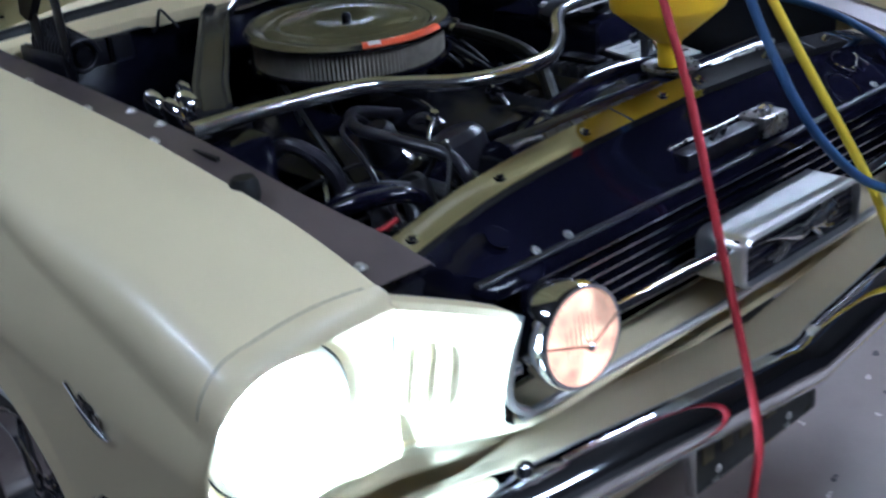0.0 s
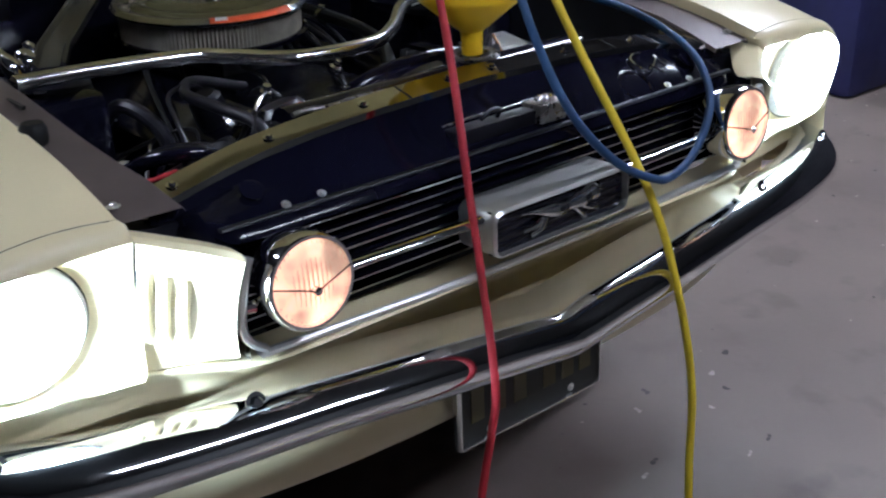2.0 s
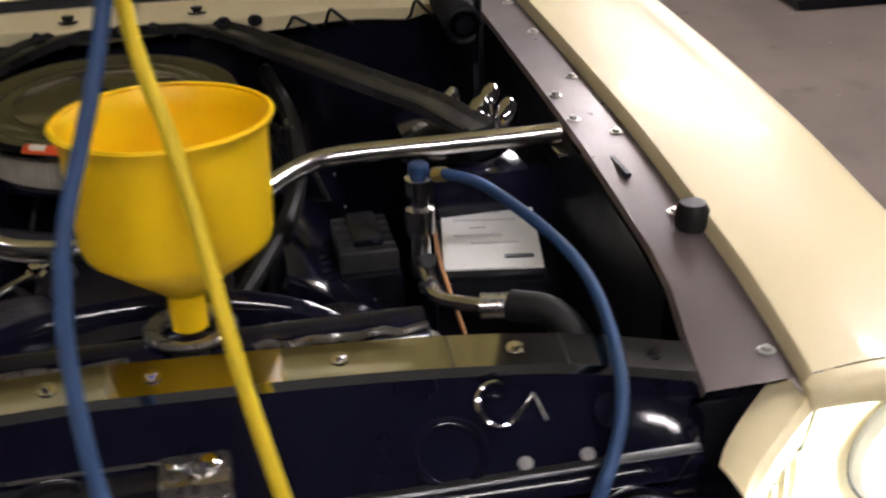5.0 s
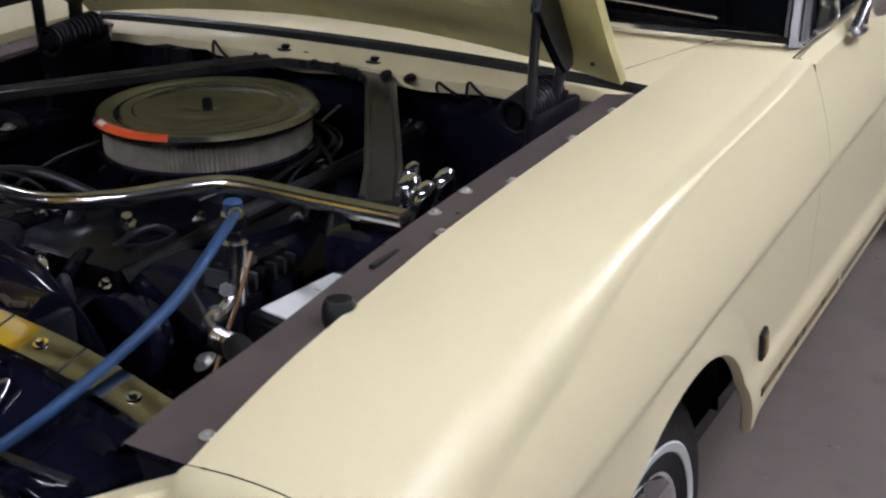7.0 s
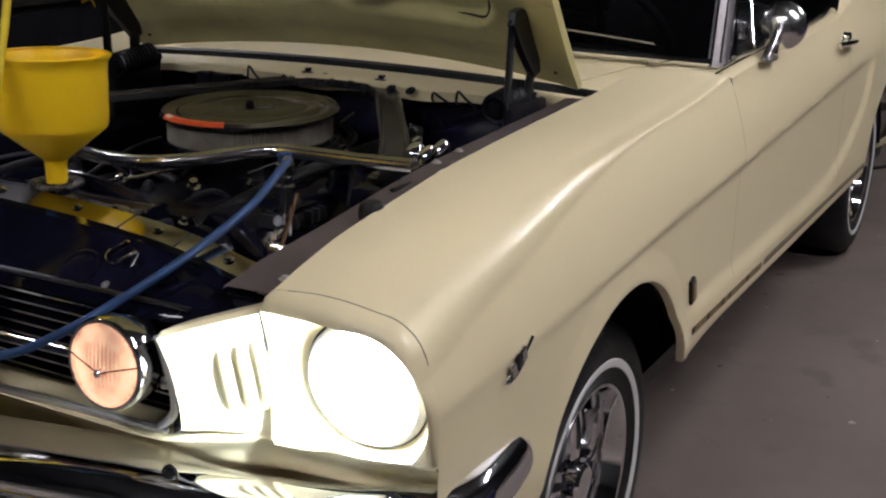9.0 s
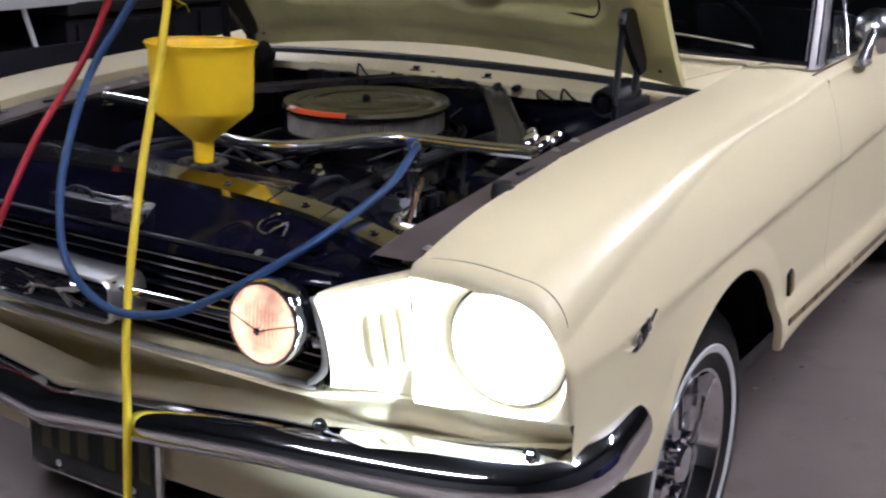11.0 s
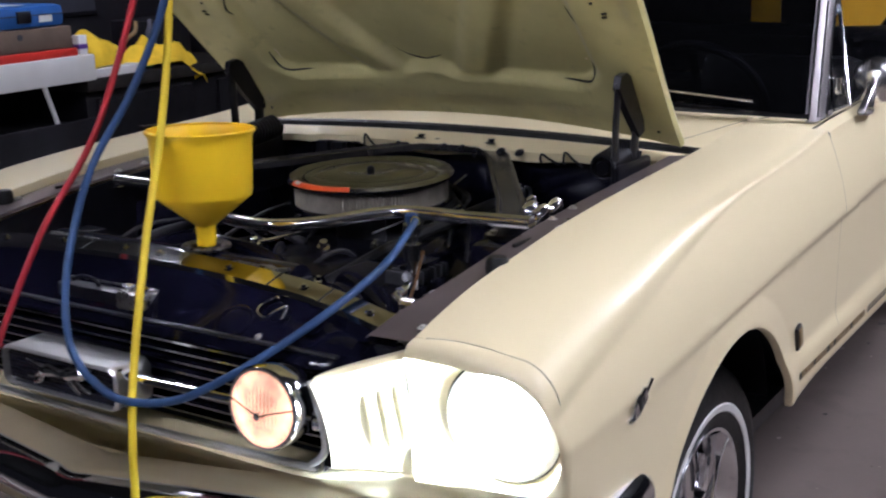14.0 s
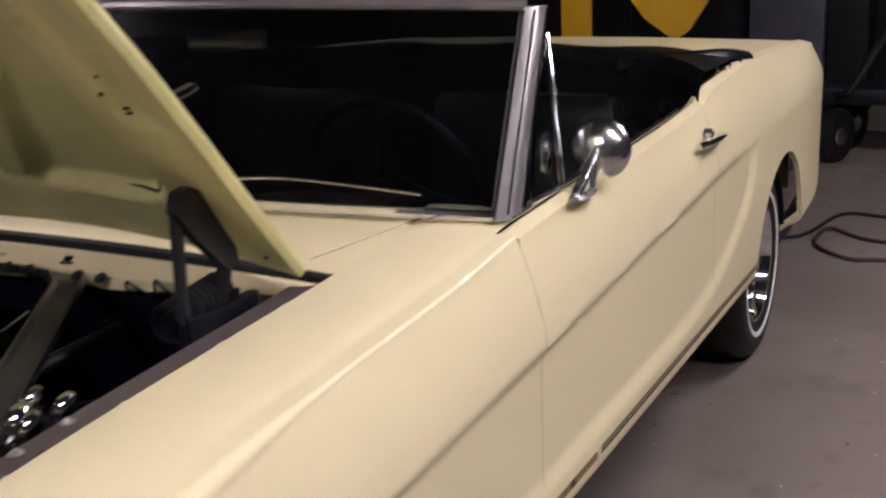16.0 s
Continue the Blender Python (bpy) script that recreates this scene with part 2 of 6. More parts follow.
def table(xs, ys):
    """A smooth curve through the points that never overshoots them."""
    h = np.diff(xs)
    d = np.diff(ys) / h
    m = np.r_[d[0], np.where(d[:-1] * d[1:] > 0, 2 * d[:-1] * d[1:] / np.where(d[:-1] + d[1:] == 0, 1, d[:-1] + d[1:]), 0), d[-1]]

    def at(x):
        x = min(max(x, xs[0]), xs[-1])
        i = min(int(np.searchsorted(xs, x, "right")) - 1, len(h) - 1)
        t = (x - xs[i]) / h[i]
        return float((2 * t**3 - 3 * t**2 + 1) * ys[i] + (t**3 - 2 * t**2 + t) * h[i] * m[i] + (3 * t**2 - 2 * t**3) * ys[i + 1] + (t**3 - t**2) * h[i] * m[i + 1])

    return at


def bolt_bm(r=0.008, h=0.006):
    """A washer with a hexagonal head and a domed cap."""
    bm = spin([(0, 0), (r * 1.7, 0), (r * 1.7, h * 0.25), (r, h * 0.3)], n=14)
    spin([(r, h * 0.3), (r, h), (r * 0.75, h * 1.25), (0, h * 1.3)], n=6, bm=bm)
    return bm


BOLT = {}


def bolt(at, direction, parent, r=0.008, material=None, name="bolt"):
    key = (round(r, 4), material.name if material else "")
    if key not in BOLT:
        ob = part(name, bolt_bm(r, r * 0.8), material or SILVER, parent)
        BOLT[key] = ob.data
    else:
        ob = new(name, BOLT[key])
        ob.parent = parent
    ob.matrix_basis = aim(at, direction)
    return ob


# ---- setting: garage ----
def sheet_box(name, a, material, **k):
    return tagged(part(name, box(*a), material, smooth=False), kind="structure", **k)


sheet_box("floor", (-3.6, 4.4, -4.6, 9.2, -0.12, 0.0), CONCRETE, label="stained grey-brown concrete garage floor", category="floor")
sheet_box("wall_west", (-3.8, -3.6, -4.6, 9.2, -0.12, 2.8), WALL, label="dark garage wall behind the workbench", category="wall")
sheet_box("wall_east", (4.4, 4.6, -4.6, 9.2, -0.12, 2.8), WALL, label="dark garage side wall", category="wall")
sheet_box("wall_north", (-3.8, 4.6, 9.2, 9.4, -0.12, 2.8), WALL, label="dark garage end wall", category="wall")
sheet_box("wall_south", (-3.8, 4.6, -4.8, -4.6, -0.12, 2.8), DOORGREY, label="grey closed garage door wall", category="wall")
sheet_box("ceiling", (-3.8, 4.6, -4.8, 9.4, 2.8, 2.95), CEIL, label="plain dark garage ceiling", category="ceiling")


def ceiling_light(at, rz, length, lit=TUBE):
    t = thing("ceiling_light", "white fluorescent batten with two lit tubes", "ceiling light", "garage ceiling lights")
    part("housing", box(-0.09, 0.09, -length / 2, length / 2, -0.05, 0.0, 0.008), WHITEPAINT, t)
    for x in (-0.045, 0.045):
        part("tube", rod((x, -length / 2 + 0.03, -0.075), (x, length / 2 - 0.03, -0.075), 0.016), lit, t, "glowing fluorescent tube")
        for y in (-length / 2 + 0.02, length / 2 - 0.02):
            part("socket", box(x - 0.014, x + 0.014, y - 0.012, y + 0.012, -0.098, -0.049, 0.003), WHITEPAINT, t)
    t.matrix_basis = pose(*at, 0, 0, rz)
    return t


ceiling_light((2.3, 0.9, 2.8), 90, 1.5)
ceiling_light((2.3, 3.9, 2.8), 90, 1.5)
# weaker front batten, set for the bumper's streak and to brighten the bay
ceiling_light((0.2, -1.75, 2.8), 90, 2.2, TUBEDIM)
# unseen batten, added only to brighten the west fender
ceiling_light((-1.9, 1.5, 2.8), 0, 1.2, TUBEFILL)


# ---- the car: painted shell ----
car = thing("car", "cream convertible, bonnet open, lamps lit, parked on the garage floor", "car")
# the car and what hangs on it stand a little nose-high
LEVEL = Matrix.Translation((0, 3.543, 0)) @ Matrix.Rotation(-math.atan(0.038), 4, "X") @ Matrix.Translation((0, -3.543, 0))
car.matrix_basis = LEVEL

SEAM_Y = 0.094
edge_z = table([0.0, 0.094, 0.16, 0.25, 0.40, 0.54, 0.72, 0.93, 1.21, 1.5, 2.34, 2.58, 2.72, 2.85, 3.1, 4.05, 4.5], [0.735, 0.764, 0.783, 0.803, 0.824, 0.842, 0.857, 0.871, 0.889, 0.918, 0.953, 0.970, 1.005, 1.013, 1.033, 1.008, 0.97])
crease_z = table([0.0, 0.9, 1.4, 2.2, 2.85, 4.5], [0.64, 0.70, 0.725, 0.772, 0.808, 0.84])
cove = table([0.0, 0.35, 0.9, 1.6, 3.02, 3.10, 4.5], [0.0, 0.002, 0.007, 0.011, 0.011, 0.0, 0.0])
cove_low = table([0.0, 2.0, 2.4, 2.6, 2.765, 2.9, 3.0, 3.06, 4.5], [0.478, 0.481, 0.490, 0.518, 0.569, 0.625, 0.70, 0.83, 0.84])
widest = table([0.0, 0.15, 0.5, 1.4, 3.0, 3.7, 4.2, 4.5], [0.856, 0.861, 0.868, 0.868, 0.868, 0.864, 0.846, 0.815])
low_z = table([0.0, 0.3, 0.45, 1.1, 1.35, 3.1, 3.9, 4.5], [0.50, 0.42, 0.39, 0.388, 0.362, 0.345, 0.34, 0.36])


def arch(y, yc, zc=0.285, r=0.345):
    d = 1 - ((y - yc) / (r * (1.11 if y < yc else 1.0))) ** 2
    return zc + r * math.sqrt(d) if d > 0 else 0.0


def bottom_z(y):
    return max(low_z(y), arch(y, 0.755), arch(y, 3.51, 0.315, 0.385))


def side_x(y, z):
    """How far out the flank stands at a height."""
    w, zc, zs = widest(y), crease_z(y), edge_z(y) - 0.022
    if z >= zc:
        t = (z - zc) / max(0.02, zs - zc)
        x = w - 0.045 * t**1.5
    else:
        zl = cove_low(y)
        x = w - cove(y) * ease(0.0, 0.018, zc - z) * ease(zl - 0.016, zl + 0.020, z)
    x -= lerp(0.02, 0.085, ease(1.10, 1.40, y)) * ease(0.415, 0.335, z) ** 1.3
    flare = max(0.0, 1 - abs(math.hypot(y - 0.755, z - 0.285) - 0.352) / 0.05) if z > 0.3 and y < 1.2 else 0
    return x + 0.006 * flare


def corner_r(y):
    """How round the shoulder is: sharp along the side, full at the headlamp."""
    return 0.006 + 0.062 * ease(0.95, 0.08, y)


def corner(y):
    """Radius and middle of the shoulder's rounding."""
    r = corner_r(y)
    cz = edge_z(y) - 0.002 - r
    return r, side_x(y, cz) - r, cz


def crown(y, x, xi=0.615):
    """Height of the fender's top: a low crown with a shallow valley inside the shoulder ridge."""
    r, cx, cz = corner(y)
    t = (x - xi) / (cx - xi)
    return edge_z(y) + 0.007 * math.sin(math.pi * t) - 0.002 * t - 0.003 * math.exp(-(((t - 0.86) / 0.07) ** 2)) * ease(0.03, 0.012, r)


def nose_holds(x, z):
    """Whether a point lies inside the fender's section at the headlamp joint."""
    y = SEAM_Y
    r, cx, cz = corner(y)
    if x > cx and z > cz:
        return math.hypot(x - cx, z - cz) < r
    return z < crown(y, max(0.615, min(x, cx))) and x < side_x(y, z)


def flank(s, y0, y1, step, inner=True):
    """Rows along y: from the inner edge of the top over the shoulder and down the side, with a lip turned in at the bottom."""
    n = max(2, round((y1 - y0) / step))
    rows = []
    for i in range(n + 1):
        y = lerp(y0, y1, i / n)
        ze, zs, zb = edge_z(y), edge_z(y) - 0.022, bottom_z(y)
        row = []
        xs = side_x(y, zs)
        xi = 0.615
        if inner:
            r, cx, zs = corner(y)
            row += [(xi - 0.004, ze - 0.022), (xi - 0.002, ze - 0.005), (xi, ze)]
            row += [(lerp(xi, cx, k / 26), crown(y, lerp(xi, cx, k / 26))) for k in range(1, 27)]
            row += [(cx + r * math.sin(math.pi / 2 * k / 9), zs + r * math.cos(math.pi / 2 * k / 9)) for k in range(1, 9)]
        else:
            row += [(xs - 0.05, ze - 0.03), (xs - 0.045, ze - 0.008), (xs - 0.03, ze), (xs - 0.003, ze - 0.008)]
        for k in range(0, 49):
            z = lerp(zs, zb, k / 48)
            row.append((side_x(y, z), z))
        xb = side_x(y, zb)
        row += [(xb - 0.006, zb - 0.004), (xb - 0.016, zb - 0.003), (xb - 0.018, zb + 0.01)]
        rows.append([(s * x, y, z) for x, z in row])
    return rows


for s in (1, -1):
    part("front_fender", grid(flank(s, SEAM_Y + 0.0008, 1.435, 0.0145)), CREAM, car, "cream painted front fender")
    d = part("door", grid(flank(s, 1.4362, 2.6005, 0.03, False)), CREAM, car, "cream painted door")
    part("quarter_panel", grid(flank(s, 2.6018, 4.5, 0.02, False)), CREAM, car, "cream painted rear quarter panel")
    # wheel wells
    for yc in (0.78, 3.52):
        part("wheel_well", spin([(0.37, 0.42), (0.37, 0.80)], pose(0, yc, 0.30) @ Matrix(((0, 0, s, 0), (1, 0, 0, 0), (0, s, 0, 0), (0, 0, 0, 1))), 24, a0=12 if s > 0 else 192, a1=168 if s > 0 else 348), SATIN, car)
    # panel that carries the windscreen pillar
    part("cowl_corner", grid([[(s * lerp(0.60, side_x(y, edge_z(y) - 0.022) - 0.044, k / 8), y, edge_z(y) + 0.004 * math.sin(math.pi * k / 8) - 0.003 * (k / 8)) for k in range(9)] for y in np.linspace(1.4362, 1.56, 7)]), CREAM, car)
    # rocker stripe
    st = None
    for z0, z1, ink in ((0.4455, 0.4428, PLATE), (0.4422, 0.4360, GOLD), (0.4353, 0.4295, PLATE)):
        rows = []
        for i in range(41):
            y = lerp(1.70, 3.08, i / 40)
            rows.append([(s * (side_x(y, z) + 0.002), y, z) for z in (z0, (z0 + z1) / 2, z1)])
        o = part("stripe_band" if st else "rocker_stripe", grid(rows), ink, st or car, "" if st else "dark and worn gold rocker stripe with lettering")
        st = st or o
    rnd = random.Random(4)
    y = 1.13
    while y < 1.68:
        w = rnd.uniform(0.008, 0.015)
        part("letter_bar", box(0, 0.002, y, y + w, 0.429, 0.4435, m=Matrix.Translation((s * (side_x(y, 0.446) + 0.0005), 0, 0))), PLATE if rnd.random() < 0.15 else GOLD, st)
        y += w + 0.006
    # badge behind the wheel
    b = part("fender_badge", box(-0.004, 0.006, -0.014, 0.014, -0.027, 0.027, 0.004, m=pose(s * 0.861, 1.127, 0.522, 16)), DARKSTEEL, car, "small upright dark badge")
    part("badge_face", box(0.0, 0.0085, -0.010, 0.010, -0.021, 0.021, 0.002, m=pose(s * 0.861, 1.127, 0.522, 16) @ Matrix.Diagonal((s, 1, 1, 1))), GOLD, b)
    # engine emblem ahead of the wheel: a slanted flag shape with bars
    e = part("engine_emblem", tube([(s * (side_x(y, z) + 0.004), y, z) for y, z in ((0.258, 0.632), (0.282, 0.642), (0.306, 0.655), (0.336, 0.676))], 0.0034, 8, 4, flat=0.7), CHROME, car, "slanted chrome engine emblem with small flags")
    part("emblem_arm", tube([(s * (side_x(y, z) + 0.004), y, z) for y, z in ((0.268, 0.630), (0.292, 0.634), (0.318, 0.652))], 0.0028, 8, 4), DULLCHROME, e)
    for k in range(3):
        y, z = 0.281 + 0.0125 * k, 0.6445 + 0.008 * k
        part("emblem_figure", box(-0.0012, 0.0045, -0.0066, 0.0066, -0.0105, 0.0105, 0.0016, m=pose(s * (side_x(y, z) + 0.004), y, z, 24)), DARKSTEEL if k % 2 else DULLCHROME, e)

# headlamp buckets and the grille cheeks
def bucket(s):
    HX, HZ, HR, HY = 0.754, 0.664, 0.083, 0.098
    TILT = 0.14

    def reach(c, sn, x0, x1, z0, z1, rad):
        """How far a ray from the lamp's middle goes to a rectangle with rounded outer corners."""
        lo, hi = 0.0, 0.4
        for _ in range(24):
            r = (lo + hi) / 2
            x, z = HX + r * c, HZ + r * sn
            zf = z0 + 0.11 * max(0.0, x - 0.606)
            if rad == 0:
                ok = x0 < x and zf < z and nose_holds(x, z)
                lo, hi = (r, hi) if ok else (lo, r)
                continue
            ok = x0 < x < x1 and zf < z < z1
            for zz, up in ((z1 - rad, 1), (z0 + rad, -1)):
                if x > x1 - rad and (z - zz) * up > 0:
                    ok = ok and math.hypot(x - x1 + rad, z - zz) < rad
            lo, hi = (r, hi) if ok else (lo, r)
        return lo

    def lean(z):
        """The face leans forward at the top."""
        return -0.26 * (z - 0.640)

    n = 96
    rows = [[] for _ in range(12)]
    for i in range(n):
        a = 2 * math.pi * (i + 0.5) / n
        c, sn = math.cos(a), math.sin(a)
        rs = reach(c, sn, 0.606, 0, 0.546, 0, 0)
        rb = min(reach(c, sn, 0.606, 0.8505, 0.554, 0.742, 0.088), rs * 0.97)
        yb = (0.080 if c > 0 else 0.099) * c * c + (0.090 if sn > 0 else 0.066) * sn * sn
        for k in range(6):
            t = k / 5
            r = lerp(HR + 0.006, rb, t)
            rows[k].append((s * (HX + r * c), lerp(HY - TILT * r * sn, yb + lean(HZ + r * sn), t**1.5), HZ + r * sn))
        inner = rb > 0 and HX + rb * c < 0.61
        yb += lean(HZ + rb * sn)
        for k, (t, u) in enumerate(((0.18, 0.01), (0.42, 0.09), (0.64, 0.22), (0.82, 0.42), (0.94, 0.68), (1.0, 1.0))):
            r = rb if inner else lerp(rb, rs, t)
            rows[6 + k].append((s * (HX + r * c), yb if inner else lerp(yb, SEAM_Y + (-0.0010 if sn > 0.45 else 0.003) , u), HZ + r * sn))
    b = grid(rows, loop=True)
    # inner cheek beside the grille
    rows = []
    for i in range(9):
        t = i / 8
        x = lerp(0.508, 0.6065, t)
        y = lerp(0.006, 0.099, t**0.85)
        zt, zb = lerp(0.714, 0.741, t), lerp(0.569, 0.541, t)
        col = [(s * x, y + 0.055, zt - 0.004), (s * x, y + 0.03, zt + 0.003), (s * x, y + 0.012, zt + 0.003), (s * x, y, zt - 0.004)]
        col += [(s * x, y, lerp(zt - 0.004, zb + 0.004, k / 6)) for k in range(1, 7)]
        col += [(s * x, y + 0.02, zb - 0.008), (s * x, y + 0.075, zb - 0.008)]
        # the inner edge follows the round end of the grille
        col = [(px + s * 0.016 * (1 - t) ** 3 * (1 - ((pz - 0.635) / 0.09) ** 2 if abs(pz - 0.635) < 0.09 else 0), py + lean(min(pz, zt)) * (1 if py < y + 0.03 else 0.4), pz) for px, py, pz in col]
        rows.append(col)
    grid(rows, b)
    o = part("headlamp_bucket", b, CREAM, car, "cream headlamp surround with gill slots")
    # gills
    for i, x in enumerate((0.566, 0.5845, 0.602)):
        y = lerp(0.006, 0.099, ((x - 0.508) / 0.0985) ** 0.85)
        rows = []
        for k in range(13):
            z = lerp(0.593, 0.684, k / 12) + 0.006 * i * (k / 12)
            h = 0.007 * math.sin(math.pi * min(1, max(0, (k + 0.2) / 12.4))) ** 0.6
            bow = 0.004 * math.sin(math.pi * k / 12)
            rows.append([(s * (px + bow), py + lean(z), z) for px, py in ((x - 0.012, y - 0.0105), (x - 0.004, y - 0.007 - h), (x - 0.001, y - 0.004 - h), (x + 0.001, y - 0.001 - h * 0.6), (x + 0.002, y + 0.006))])
        part("gill", grid(rows), CREAM, o)
    part("panel_joint", tube([(s * 0.6062, 0.0985 + lean(z), z) for z in (0.552, 0.60, 0.65, 0.70)], 0.0011, 6), RUBBER, o)
    # lamp: ring, lens, bulb shield
    m = aim((s * HX, HY, HZ), (0, -1, -TILT))
    lamp = part("headlamp", spin([(HR + 0.004, -0.012), (HR + 0.003, 0.004), (HR - 0.004, 0.012), (HR - 0.010, 0.010), (HR - 0.012, 0.0)], m, 48), WHITEPAINT, car, "round headlamp switched on, glaring white")
    part("lamp_gap", spin([(HR + 0.007, -0.002), (HR + 0.004, -0.002), (HR + 0.004, -0.02), (HR + 0.007, -0.02)], m, 48), RUBBER, lamp)
    part("lamp_bowl", spin([(HR + 0.003, 0.0), (HR - 0.004, -0.012), (0.06, -0.05), (0.02, -0.07), (0, -0.07)], m, 40), SATIN, lamp)
    part("lens", spin([(0.052, 0.0262), (0.040, 0.029), (0.022, 0.0315), (0, 0.0325)], m, 40), BEAM, lamp, "lit ribbed lens")
    part("lens_edge", spin([(HR - 0.009, 0.002), (HR - 0.011, 0.012), (0.064, 0.021), (0.052, 0.0262)], m, 40), BEAMEDGE, lamp, "glaring curved edge of the lens")


bucket(1)
bucket(-1)

# grille: dark bars in a bright rim
gr = part("grille", box(-0.50, 0.50, 0.128, 0.14, 0.55, 0.72), SATIN, car, "black horizontal bar grille")
for i in range(9):
    z = 0.574 + i * 0.0165
    rows = [[(x, 0.075, z + 0.0045), (x, 0.071, z + 0.003), (x, 0.071, z), (x, 0.095, z - 0.004), (x, 0.125, z - 0.004), (x, 0.125, z + 0.004)] for x in np.linspace(-0.505, 0.505, 9)]
    bar = part("grille_bar", grid(rows, loop=True), BLACK, gr)
    part("bright_edge", box(-0.50, 0.50, 0.0695, 0.0715, z + 0.0005, z + 0.0028), DULLCHROME, bar)
rim = [(-0.512, 0.014, 0.640), (-0.508, 0.020, 0.60), (-0.48, 0.025, 0.572), (-0.44, 0.028, 0.562), (0, 0.02, 0.556), (0.44, 0.028, 0.562), (0.48, 0.025, 0.572), (0.508, 0.020, 0.60), (0.512, 0.014, 0.640), (0.507, 0.004, 0.69), (0.500, 0.004, 0.708)]
part("grille_rim", tube([(-0.500, 0.004, 0.708), (-0.507, 0.004, 0.69)] + rim, 0.0062, 8, 6), SILVER, gr, "thin bright rim round the grille")
for s in (1, -1):
    part("grille_side", grid([[(s * 0.503, 0.022, z), (s * 0.506, 0.13, z)] for z in (0.565, 0.62, 0.68, 0.715)]), BLACK, gr)
    part("cross_bar", tube([(s * 0.14, -0.004, 0.652), (s * 0.36, 0.006, 0.652)], 0.011, 12, flat=0.6, curve=False), CHROME, gr, "bright horizontal bar beside the emblem")
    part("cross_bar_stub", tube([(s * 0.49, 0.02, 0.636), (s * 0.505, 0.025, 0.636)], 0.009, 10, curve=False), CHROME, gr)

# corral frame with a plain galloping shape
def ring(w, h, r, y0, y1, inset, z0, n=6):
    def rr(a, b, rad, y):
        out = []
        for cx, cz, a0 in ((a - rad, b - rad, 0), (-a + rad, b - rad, 90), (-a + rad, -b + rad, 180), (a - rad, -b + rad, 270)):
            for i in range(n + 1):
                t = radians(a0 + 90 * i / n)
                out.append((cx + rad * math.cos(t), y, z0 + cz + rad * math.sin(t)))
        return out
    return grid([rr(w, h, r, y1), rr(w, h, r, y0 + 0.004), rr(w - 0.003, h - 0.003, r, y0), rr(w - inset, h - inset, max(0.004, r - inset), y0), rr(w - inset - 0.003, h - inset - 0.003, max(0.004, r - inset), y1)], loop=True)


co = part("corral_frame", ring(0.138, 0.0355, 0.018, -0.030, 0.045, 0.0045, 0.632), SILVER, car, "chrome rectangular emblem frame on the grille")
hs = bmesh.new()
tube([(0.075, -0.022, 0.668), (0.05, -0.026, 0.662), (0.02, -0.028, 0.656), (-0.02, -0.028, 0.655), (-0.05, -0.025, 0.660), (-0.078, -0.022, 0.664)], [0.004, 0.006, 0.008, 0.010, 0.012, 0.014, 0.015, 0.015, 0.014, 0.013, 0.013, 0.013, 0.013, 0.014, 0.014, 0.013, 0.012, 0.011, 0.010, 0.009, 0.009] + [0.010, 0.011, 0.012, 0.013, 0.012, 0.011, 0.010, 0.009, 0.008, 0.007, 0.006, 0.005, 0.004, 0.003, 0.003, 0.002, 0.002, 0.002, 0.002, 0.002], 10, bm=hs)
for a, b2 in (((0.03, 0.648), (0.07, 0.628)), ((0.02, 0.646), (0.045, 0.620)), ((-0.04, 0.648), (-0.075, 0.634)), ((-0.035, 0.646), (-0.06, 0.622))):
    tube([(a[0], -0.026, a[1]), ((a[0] + b2[0]) / 2 + 0.004, -0.025, (a[1] + b2[1]) / 2 - 0.004), (b2[0], -0.022, b2[1])], 0.0045, 8, bm=hs)
hs.transform(Matrix.Translation((0, 0, 0.632)) @ Matrix.Diagonal((1.05, 1.0, 0.88, 1)) @ Matrix.Translation((0, 0, -0.645)))
part("emblem_shape", hs, DULLCHROME, co, "plain galloping silhouette in worn chrome")
part("emblem_backing", box(-0.133, 0.133, -0.018, -0.010, 0.600, 0.664), BLACK, co)
for z in (0.612, 0.625, 0.638, 0.651):
    part("backing_bar", box(-0.131, 0.131, -0.0205, -0.017, z - 0.002, z + 0.002), SATIN, co)

# fog lamps hung before the grille
def ribs(r, m):
    """Fine upright flutes over a lens."""
    bm = bmesh.new()
    for i in range(15):
        x = lerp(-0.9, 0.9, i / 14) * r
        h = math.sqrt(r * r - x * x)
        tube([m @ Vector((x, lerp(-h, h, k / 6), 0.0085 - 6.5e-3 * (x * x + lerp(-h, h, k / 6) ** 2) / (r * r))) for k in range(7)], 0.0012, 4, 2, bm=bm)
    return bm


